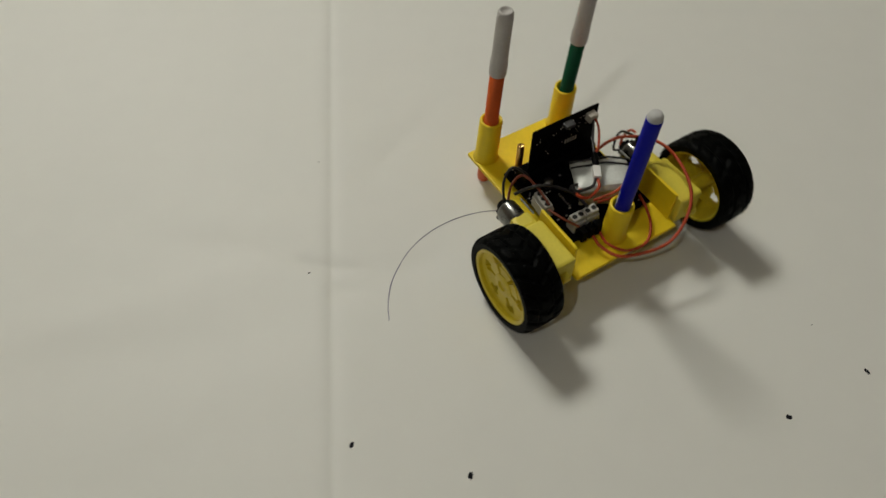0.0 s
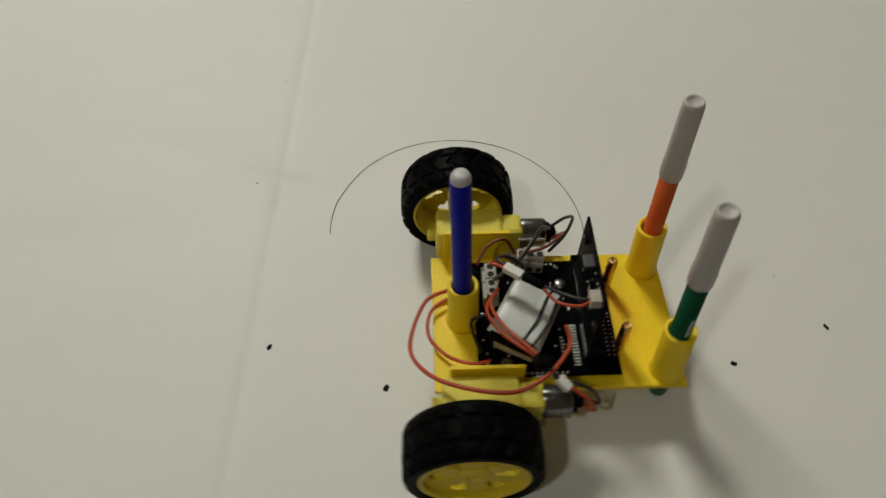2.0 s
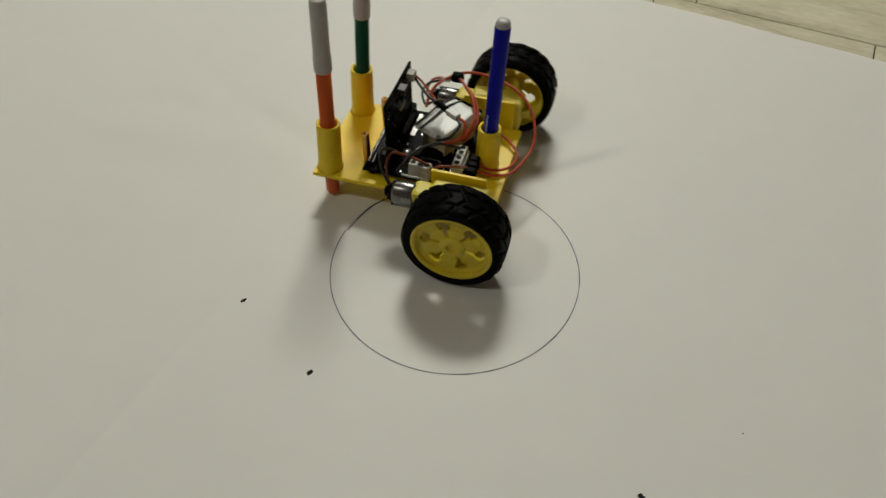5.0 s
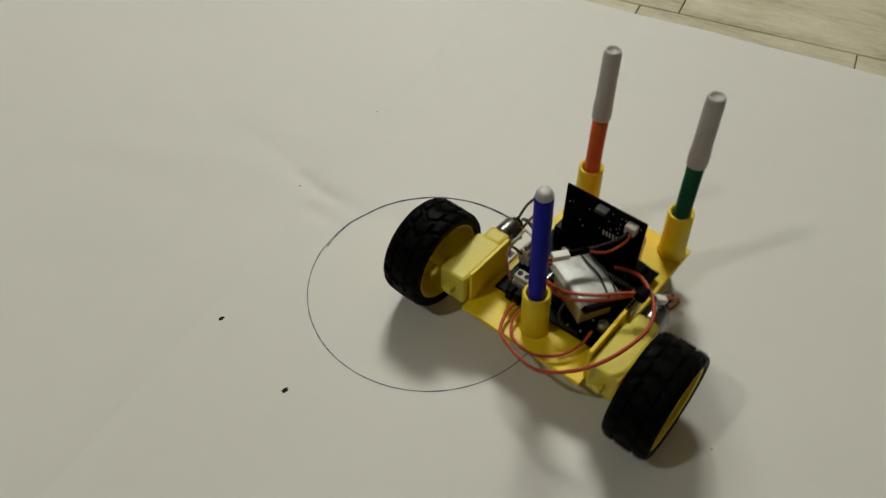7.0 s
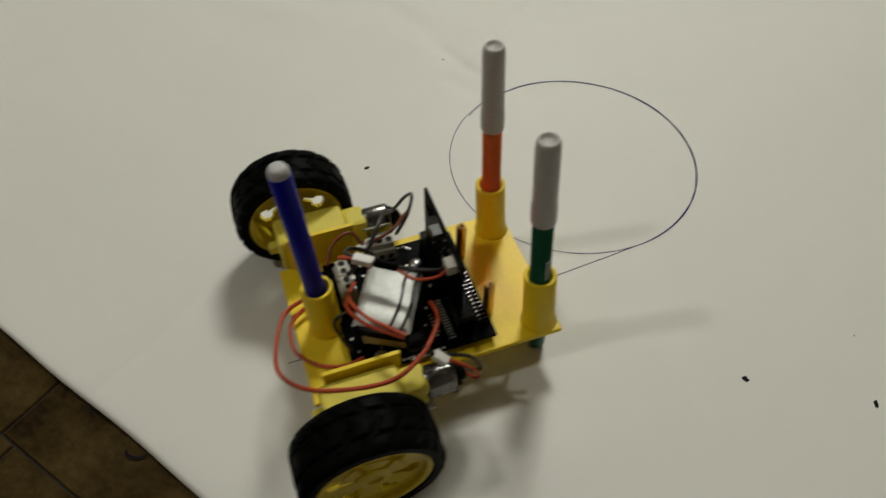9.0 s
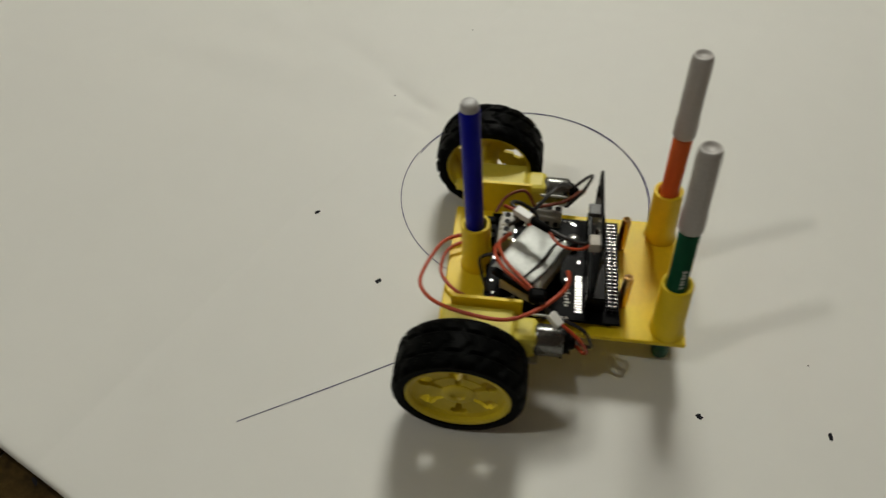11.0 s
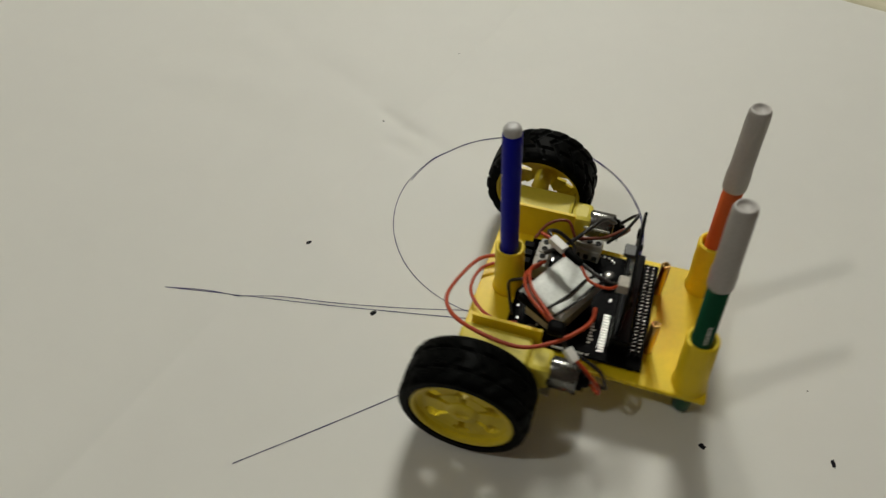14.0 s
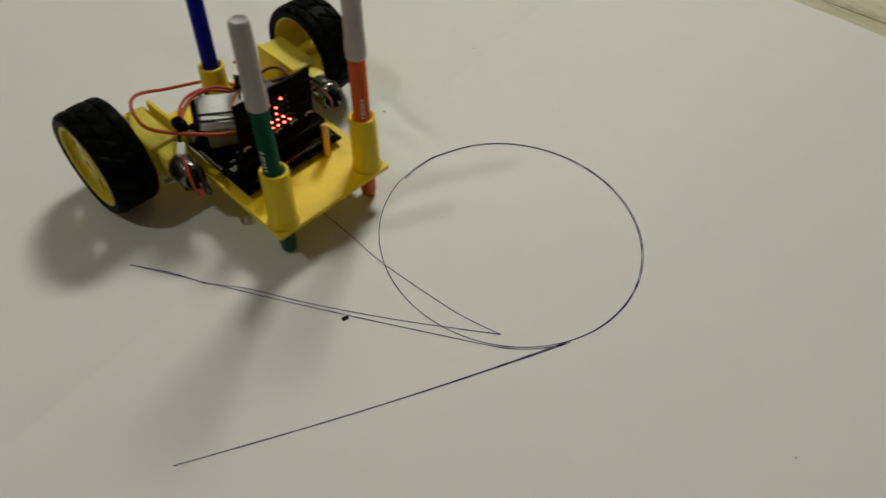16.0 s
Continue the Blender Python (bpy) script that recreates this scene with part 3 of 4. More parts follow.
def tyre_mesh():
    """Rubber tyre round x with a chevron tread cut into its crown."""
    bm = bmesh.new()
    half, steps = 0.0138, 198
    prof = [(0.0262, -half + 0.0012), (0.0272, -half + 0.0002), (0.0308, -half), (0.0322, -half + 0.0011), (0.0330, -half + 0.0028)]
    crown = [(0.0335 - 0.0003 * (2 * i / 14 - 1) ** 2, -half + 0.0040 + i * (2 * half - 0.0080) / 14) for i in range(15)]
    prof = prof + crown + [(r, -x) for r, x in reversed(prof)]
    rings = []
    for k in range(steps):
        a = 2 * math.pi * k / steps
        ring = []
        for r, x in prof:
            u = (a / (2 * math.pi) * 18 + abs(x) / half * 0.9) % 1.0
            cut = abs(x) < half - 0.0008 and r > 0.0318 and (u < 0.21 or abs(abs(x) - 0.0052) < 0.0006)
            rr = r - (0.0013 if cut else 0.0)
            ring.append(bm.verts.new((x, rr * math.sin(a), rr * math.cos(a))))
        rings.append(ring)
    for k in range(steps):
        a, b = rings[k], rings[(k + 1) % steps]
        for i in range(len(prof) - 1):
            bm.faces.new((a[i], a[i + 1], b[i + 1], b[i]))
    return bm


def ring_sector(bm, r0, r1, a0, a1, x0, x1, n=6):
    """A solid piece of ring between two angles, thick along x."""
    cols = []
    for i in range(n + 1):
        a = a0 + (a1 - a0) * i / n
        c, s = math.cos(a), math.sin(a)
        cols.append([bm.verts.new((x, r * s, r * c)) for r, x in ((r0, x0), (r1, x0), (r1, x1), (r0, x1))])
    for p, q in zip(cols, cols[1:]):
        for i in range(4):
            j = (i + 1) % 4
            bm.faces.new((p[i], p[j], q[j], q[i]))
    bm.faces.new(cols[0][::-1])
    bm.faces.new(cols[-1])


def build_wheel(robot, s):
    """Spoked plastic rim with its rubber tyre; the outer face looks along +x of the wheel."""
    bm = bmesh.new()
    turn = Matrix.Rotation(radians(90), 4, "Y")
    barrel = [(0.0250, -0.0122), (0.0264, -0.0122), (0.0264, 0.0122), (0.0262, 0.0130), (0.0250, 0.0131), (0.0238, 0.0124), (0.0238, 0.0070), (0.0243, 0.0050), (0.0245, -0.0110), (0.0250, -0.0122)]
    lathe(bm, barrel, turn, 60)
    lathe(bm, [(0, -0.0130), (0.0036, -0.0130), (0.0048, -0.0120), (0.0056, 0.0060), (0.0085, 0.0072), (0.0085, 0.0102), (0.0070, 0.0112), (0.0038, 0.0112), (0.0034, 0.0100), (0, 0.0100)], turn, 32)
    for i in range(6):
        a = 2 * math.pi * i / 6
        ring_sector(bm, 0.0080, 0.0150, a - 0.40, a + 0.40, 0.0074, 0.0098)
        ring_sector(bm, 0.0148, 0.0200, a - 0.28, a + 0.28, 0.0072, 0.0094)
        ring_sector(bm, 0.0198, 0.0244, a - 0.36, a + 0.36, 0.0068, 0.0092)
    lathe(bm, [(0.0212, 0.0066), (0.0242, 0.0064), (0.0242, 0.0100), (0.0212, 0.0092), (0.0212, 0.0066)], turn, 60)
    bmesh.ops.recalc_face_normals(bm, faces=bm.faces)
    wheel = part("wheel", bm, RIM, robot, "yellow plastic spoked wheel")
    bm = tyre_mesh()
    bmesh.ops.recalc_face_normals(bm, faces=bm.faces)
    part("tyre", bm, RUBBER, wheel, "black rubber tyre with chevron tread")
    return wheel


def build_electronics(robot):
    # driver board under everything
    bm = box(bmesh.new(), (-0.0345, 0.0060, 0.0236), (0.0375, 0.0795, 0.0252), 0.0003)
    board = part("driver_board", bm, BOARD, robot, "black motor driver circuit board")
    for x in (-0.030, 0.033):
        for y in (0.011, 0.074):
            part("spacer", lathe(bmesh.new(), [(0.0026, DECK - 0.0002), (0.0026, 0.0238), (0, 0.0238)], Matrix.Translation((x, y, 0)), 12), BLACK, board)
    # edge connector and pin rows ahead of the upright board
    bm = box(bmesh.new(), (-0.0300, 0.0605, 0.0252), (0.0310, 0.0705, 0.0372), 0.0006)
    part("edge_connector", bm, GLOSSY_BLACK, board, "long black edge connector")
    for y in (0.0735, 0.0765):
        bm = bmesh.new()
        box(bm, (-0.0300, y - 0.0012, 0.0252), (0.0310, y + 0.0012, 0.0278), 0.0002)
        part("pin_strip", bm, BLACK, board)
        for i in range(24):
            x = -0.0290 + i * 0.0025
            part("pin", box(bmesh.new(), (x - 0.00038, y - 0.0006, 0.0277), (x + 0.00038, y + 0.0006, 0.0290)), PIN, board, flat=True)
    # chips, capacitors and solder pads on the board
    rng = random.Random(11)
    bm = box(bmesh.new(), (-0.012, 0.030, 0.0252), (-0.003, 0.045, 0.0278), 0.0003)
    part("driver_chip", bm, BLACK, board)
    bm = bmesh.new()
    for side in (-0.0135, -0.0028):
        for i in range(7):
            box(bm, (side, 0.0312 + i * 0.002, 0.0252), (side + 0.0014, 0.0320 + i * 0.002, 0.0260))
    part("chip_legs", bm, TIN, board)
    bm = bmesh.new()
    for i in range(28):
        x, y = rng.uniform(-0.033, 0.036), rng.choice((rng.uniform(0.008, 0.030), rng.uniform(0.046, 0.058)))
        w = rng.uniform(0.0005, 0.0012)
        box(bm, (x - w, y - 0.0005, 0.0252), (x + w, y + 0.0005, 0.0252 + rng.uniform(0.0004, 0.0010)))
    part("small_components", bm, TIN, board, "tiny soldered components")
    for x, y in ((-0.015, 0.0535), (0.0335, 0.020)):
        m = Matrix.Translation((x, y, 0.0252))
        cap = part("capacitor", lathe(bmesh.new(), [(0.0032, 0), (0.0032, 0.0058), (0.0027, 0.0064), (0, 0.0064)], m, 20), STEEL, board, "small metal can capacitor")
    # white printing on the board, in bars
    bm = bmesh.new()
    for i in range(9):
        for x in (-0.0330, 0.0355):
            box(bm, (x, 0.0300 + i * 0.0026, 0.0252), (x + 0.0013, 0.0312 + i * 0.0026, 0.02535))
    for i in range(7):
        box(bm, (0.0150 + i * 0.0021, 0.0500, 0.0252), (0.0162 + i * 0.0021, 0.0515 + 0.0006 * (i % 3), 0.02535))
    part("printed_mark", bm, SOCKET, board, "white printed bars")
    # tinned pin row beside the edge connector
    for i in range(14):
        x = 0.0085 + i * 0.0018
        part("pin", box(bmesh.new(), (x, 0.0556, 0.0252), (x + 0.0007, 0.0590, 0.0262)), TIN, board, flat=True)
    # screw terminals
    for x, y, turn, n in ((-0.0310, 0.0385, 84, 3), (-0.0205, 0.0150, 0, 2), (-0.0098, 0.0150, 0, 2)):
        m = Matrix.Translation((x, y, 0.0252)) @ Matrix.Rotation(radians(turn), 4, "Z")
        w = 0.0050 * n / 2
        bm = box(bmesh.new(), (-w, -0.0042, 0), (w, 0.0042, 0.0080), 0.0004, m)
        box(bm, (-w, -0.0028, 0.0078), (w, 0.0034, 0.0118), 0.0005, m)
        term = part("screw_terminal", bm, TERMINAL, board, "light grey screw terminal block")
        for i in range(n):
            cx = -w + 0.0025 + i * 0.0050
            mm = m @ Matrix.Translation((cx, 0.0003, 0.0114))
            part("screw_hole", lathe(bmesh.new(), [(0.0018, 0.0002), (0.0018, 0.0006), (0.0016, 0.0007), (0.0013, 0.0005), (0, 0.0005)], mm, 14), DARKHOLE, term)
            bm = box(bmesh.new(), (cx - 0.0014, -0.0045, 0.0014), (cx + 0.0014, -0.0041, 0.0050), 0, m)
            part("wire_entry", bm, DARKHOLE, term)
    # black pin blocks behind the terminals
    for x in (-0.0225, -0.0165, -0.0105):
        bm = box(bmesh.new(), (x - 0.0022, 0.0030, 0.0236), (x + 0.0022, 0.0090, 0.0330), 0.0005)
        part("plug", bm, BLACK, board, "black wire plug")
    # two brass stand-offs ahead of the board
    for x in (-0.0203, 0.0203):
        m = Matrix.Translation((x, 0.0812, DECK))
        bm = lathe(bmesh.new(), [(0.0027, 0), (0.0027, 0.0235), (0.0024, 0.0245), (0.0012, 0.0245), (0.0011, 0.0225), (0, 0.0225)], m, 6)
        part("stand_off", bm, BRASS, robot, "brass hexagonal stand-off")
    # upright controller board with its light grid
    bm = box(bmesh.new(), (-0.0265, 0.0628, 0.0330), (0.0275, 0.0644, 0.0745), 0.0005)
    up = part("controller_board", bm, BOARD, robot, "black upright microcontroller board")
    lit = {(0, 1), (0, 3), (1, 2), (2, 2), (3, 1), (3, 2), (3, 3), (4, 0), (4, 1), (4, 2), (4, 3), (4, 4)}
    for r in range(5):
        for c in range(5):
            x, z = 0.0005 - (c - 2) * 0.0042, 0.0640 - r * 0.0044
            on = (r, c) in lit
            w, h = (0.0006, 0.0007) if on else (0.0004, 0.0008)
            bm = box(bmesh.new(), (x - w, 0.0643, z - h), (x + w, 0.0647, z + h), 0.0001)
            led = part("led", bm, LED_ON if on else LED_OFF, up, "lit red light" if on else "")
            if on:
                part("led_core", lathe(bmesh.new(), [(0.00044, 0.0), (0.00040, 0.0003), (0, 0.0004)], along_y(x, z, 0.0646), 10), LED_CORE, led, "glowing core")
    for i in range(5):
        mm = along_y(-0.0222 + i * 0.0114, 0.0412, 0.0644)
        part("plated_hole", lathe(bmesh.new(), [(0.0013, 0.0), (0.0029, 0.0), (0.0029, 0.00012), (0.0013, 0.00012)], mm, 20), PAD, up, "round plated contact hole")
    for x in (-0.0190, 0.0200):
        bm = box(bmesh.new(), (x - 0.003, 0.0643, 0.052), (x + 0.003, 0.0656, 0.058), 0.0004)
        button = part("push_button", bm, BLACK, up, "square black push button")
        part("button_cap", lathe(bmesh.new(), [(0.0017, 0), (0.0017, 0.0011), (0, 0.0013)], along_y(x, 0.055, 0.0655), 16), BLACK, button)
    bm = box(bmesh.new(), (0.0165, 0.0575, 0.0655), (0.0235, 0.0629, 0.0715), 0.0005)
    part("battery_socket", bm, SOCKET, up, "white battery socket")
    bm = box(bmesh.new(), (-0.0035, 0.0570, 0.0700), (0.0040, 0.0629, 0.0728), 0.0006)
    part("usb_socket", bm, DULL_STEEL, up, "steel usb socket")
    bm = bmesh.new()
    for x, z, w, h in ((-0.018, 0.066, 0.004, 0.004), (-0.012, 0.056, 0.003, 0.003), (0.006, 0.060, 0.0035, 0.0035), (0.013, 0.064, 0.0025, 0.002), (-0.006, 0.064, 0.002, 0.002)):
        box(bm, (x - w / 2, 0.0618, z - h / 2), (x + w / 2, 0.0629, z + h / 2), 0.0002)
    part("chips", bm, BLACK, up)
    bm = bmesh.new()
    for i in range(24):
        x, z = rng.uniform(-0.024, 0.025), rng.uniform(0.048, 0.072)
        box(bm, (x - 0.0004, 0.0623, z - 0.0003), (x + 0.0004, 0.0629, z + 0.0003))
    part("small_components", bm, SOCKET, up)
    bm = bmesh.new()
    for i in range(5):
        box(bm, (0.002 + i * 0.0022, 0.0626, 0.0500), (0.0033 + i * 0.0022, 0.0629, 0.0540))
    part("printed_mark", bm, SOCKET, up, "grey printed bars")
    # flat pouch cell on a block of foam
    m = Matrix.Translation((0.0112, 0.0312, 0.0252)) @ Matrix.Rotation(radians(-27.5), 4, "Z")
    bm = box(bmesh.new(), (-0.0150, -0.0110, 0.0), (0.0160, 0.0110, 0.0135), 0.0008, m)
    part("foam_block", bm, FOAM, robot, "yellowish foam block under the battery")
    mt = m @ Matrix.Translation((0, 0, 0.0175)) @ Matrix.Rotation(radians(-5), 4, "Y") @ Matrix.Rotation(radians(-4), 4, "X")
    bm = bmesh.new()
    n, k = 22, 16
    for side in (1, -1):
        grid = []
        for i in range(n + 1):
            for j in range(k + 1):
                u, v = 2 * i / n - 1, 2 * j / k - 1
                edge = max(0.0, (1 - abs(u) ** 7) * (1 - abs(v) ** 7)) ** 0.5
                wr = 0.0005 * noise.noise(Vector((u * 2.2, v * 2.2, side)))
                grid.append(bm.verts.new(mt @ Vector((u * 0.0195, v * 0.0140, side * (0.0040 * edge + wr * edge)))))
        for i in range(n):
            for j in range(k):
                q = [grid[i * (k + 1) + j], grid[(i + 1) * (k + 1) + j], grid[(i + 1) * (k + 1) + j + 1], grid[i * (k + 1) + j + 1]]
                bm.faces.new(q if side > 0 else q[::-1])
    bmesh.ops.remove_doubles(bm, verts=bm.verts, dist=0.00002)
    cell = part("battery_pouch", bm, POUCH, robot, "silvery pouch battery cell")
    bm = box(bmesh.new(), (0.0170, -0.0125, -0.0030), (0.0222, 0.0125, 0.0008), 0.0008, mt)
    part("taped_end", bm, BLACK, cell, "black taped end")
    for y in (-0.002, 0.0035):
        bm = tube(bmesh.new(), [mt @ Vector(p) for p in ((-0.020, y + 0.009, 0.0030), (-0.009, y + 0.008, 0.0048), (0.005, y + 0.0085, 0.0052), (0.020, y + 0.006, 0.0030))], 0.0007)
        part("band", bm, BLACK_WIRE, cell, "thin black wire over the cell")


def build_wires(robot):
    def wire(points, mat, r=0.0008, label=""):
        part("wire", tube(bmesh.new(), points, r * 1.15, 8, 10), mat, robot, label)

    wire([(-0.0165, 0.002, 0.027), (-0.0160, -0.008, 0.0250), (-0.008, -0.021, 0.0250), (0.020, -0.0290, 0.0285), (0.041, -0.022, 0.0400), (0.0535, -0.006, 0.0475), (0.0590, 0.018, 0.0510), (0.0530, 0.034, 0.0530), (0.040, 0.046, 0.0515), (0.030, 0.050, 0.048), (0.020, 0.050, 0.0440)], RED_WIRE, 0.00095, "long looping red wire")
    wire([(-0.0105, 0.002, 0.027), (-0.0110, -0.007, 0.0250), (-0.003, -0.0175, 0.0240), (0.012, -0.0190, 0.0235), (0.024, -0.0100, 0.0240), (0.030, 0.002, 0.0260), (0.031, 0.012, 0.0300)], RED_WIRE, 0.00085, "shorter red wire loop")
    wire([(-0.006, 0.018, 0.0405), (0.008, 0.0125, 0.0480), (0.024, 0.0170, 0.0530), (0.036, 0.0260, 0.0555), (0.0430, 0.0320, 0.0560)], RED_WIRE, 0.00085, "red battery lead")
    wire([(-0.004, 0.016, 0.0395), (0.010, 0.0105, 0.0455), (0.026, 0.0155, 0.0510), (0.038, 0.0260, 0.0540), (0.0440, 0.0330, 0.0545)], RED_WIRE, 0.00085, "red battery lead")
    wire([(0.024, 0.008, 0.0255), (0.016, 0.004, 0.0320), (0.013, 0.003, 0.0400), (0.012, 0.010, 0.0440)], BLACK_WIRE, 0.0008)
    wire([(0.0062, 0.0382, 0.0603), (0.0120, 0.0470, 0.0612), (0.0180, 0.0550, 0.0650), (0.020, 0.0590, 0.0690)], BLACK_WIRE, 0.0008, "black lead to the socket")
    wire([(0.0068, 0.0376, 0.0597), (0.0150, 0.0440, 0.0590), (0.0210, 0.0530, 0.0640), (0.0212, 0.0590, 0.0690)], RED_WIRE, 0.0007, "red lead to the socket")
    sleeve = lean((0.0000, 0.0285, 0.0602), (0.0066, 0.0384, 0.0600))
    part("sleeve", lathe(bmesh.new(), [(0, 0), (0.0019, 0.0002), (0.0022, 0.0010), (0.0021, 0.0105), (0.0017, 0.0119), (0, 0.0120)], sleeve, 14), BLACK, robot, "black shrink sleeve on the battery lead")
    wire([(-0.0532, 0.0530, 0.0335), (-0.0500, 0.0590, 0.0450), (-0.0430, 0.0610, 0.0530), (-0.0350, 0.0560, 0.0480), (-0.0310, 0.0480, 0.0390)], BLACK_WIRE, 0.0008, "black motor lead")
    wire([(-0.0500, 0.0530, 0.0255), (-0.0440, 0.0580, 0.0390), (-0.0370, 0.0560, 0.0470), (-0.0320, 0.0460, 0.0420), (-0.0310, 0.0320, 0.0370)], BROWN_WIRE, 0.0008, "brown motor lead")
    wire([(-0.0470, 0.0500, 0.0400), (-0.0400, 0.0440, 0.0480), (-0.0300, 0.0380, 0.0500), (-0.0180, 0.0280, 0.0460), (-0.0120, 0.0160, 0.0400)], BLACK_WIRE, 0.0010, "black wire across the board")
    wire([(-0.0330, 0.0300, 0.0350), (-0.0370, 0.0240, 0.0430), (-0.0330, 0.0140, 0.0420), (-0.0250, 0.0080, 0.0360)], BROWN_WIRE, 0.0008)
    wire([(0.0545, 0.0470, 0.0460), (0.0585, 0.0560, 0.0400), (0.0590, 0.0610, 0.0310), (0.0560, 0.0600, 0.0240), (0.0520, 0.0550, 0.0270)], RED_WIRE, 0.0008, "red motor lead")
    wire([(0.0515, 0.0480, 0.0455), (0.0530, 0.0590, 0.0390), (0.0545, 0.0640, 0.0280), (0.0500, 0.0600, 0.0220), (0.0495, 0.0545, 0.0260)], BLACK_WIRE, 0.0008, "black motor lead")
    wire([(0.0515, 0.0410, 0.0485), (0.0495, 0.0385, 0.0520), (0.0475, 0.0355, 0.0555)], BLACK_WIRE, 0.0010)
    m = Matrix.Translation((-0.0030, 0.0240, 0.0603)) @ Matrix.Rotation(radians(56), 4, "Z") @ Matrix.Rotation(radians(3), 4, "Y")
    part("connector", box(bmesh.new(), (-0.0052, -0.0024, -0.0020), (0.0050, 0.0024, 0.0020), 0.0004, m), WHITE, robot, "white battery plug")
    wire([(-0.0054, 0.0200, 0.0603), (-0.0090, 0.0140, 0.0590), (-0.0150, 0.0150, 0.0520), (-0.0160, 0.0240, 0.0460), (-0.0080, 0.0290, 0.0430)], RED_WIRE, 0.0009, "red lead of the plug")
    wire([(-0.0064, 0.0204, 0.0600), (-0.0120, 0.0170, 0.0590), (-0.0180, 0.0220, 0.0530), (-0.0160, 0.0310, 0.0470), (-0.0070, 0.0330, 0.0430)], BLACK_WIRE, 0.0009, "black lead of the plug")
    bm = box(bmesh.new(), (0.0420, 0.0295, 0.0515), (0.0490, 0.0385, 0.0580), 0.0020, None)
    part("connector", bm, BLACK, robot, "black taped lead connector")
    m = Matrix.Translation((0.0530, 0.0440, 0.0465)) @ Matrix.Rotation(radians(50), 4, "Z") @ Matrix.Rotation(radians(25), 4, "Y")
    part("connector", box(bmesh.new(), (-0.0040, -0.0023, -0.0020), (0.0036, 0.0023, 0.0020), 0.0005, m), WHITE, robot, "white lead connector")


def build_robot():
    robot = tagged(new("drawing_robot"), "small yellow two-wheeled drawing robot carrying three felt pens", "robot")
    build_chassis(robot)
    build_holder(robot, (-0.0327, 0.1043, DECK - 0.0003), (-0.0321, 0.1018, 0.0579))
    build_holder(robot, (0.0330, 0.1046, DECK - 0.0003), (0.0320, 0.1020, 0.0580))
    build_holder(robot, (0.0, 0.0, DECK - 0.0003), (-0.0006, -0.0012, 0.0528))
    build_capped_pen(robot, (-0.0330, 0.1052, 0.0003 - LIFT), (-0.0304, 0.0980, 0.1474), ORANGE_PEN, "orange felt-tip pen with its cap on top", 42)
    build_capped_pen(robot, (0.0326, 0.1058, 0.0003 - LIFT), (0.0325, 0.0951, 0.1480), GREEN_PEN, "green felt-tip pen with its cap on top", 18)
    build_drawing_pen(robot)
    for s in (-1, 1):
        build_motor(robot, s)
    build_electronics(robot)
    build_wires(robot)
    # the body rides above the motors, whose axles lie at the wheels' centres
    for ob in robot.children_recursive:
        ob.data.transform(Matrix.Translation((0, 0, 0.0010 if ob.name.split(".")[0] in MOTOR_PARTS else LIFT)))
        if ob.name.split(".")[0] in ("printed_mark", "small_components", "chip_legs", "chips"):
            tagged(ob, kind="stuff")
    return robot, build_wheel(robot, -1), build_wheel(robot, 1)


build_room()
build_paper()
build_blots()
build_marks()
STROKES = build_ink()
ROBOT_BODY, WHEEL_LEFT, WHEEL_RIGHT = build_robot()
build_floor()

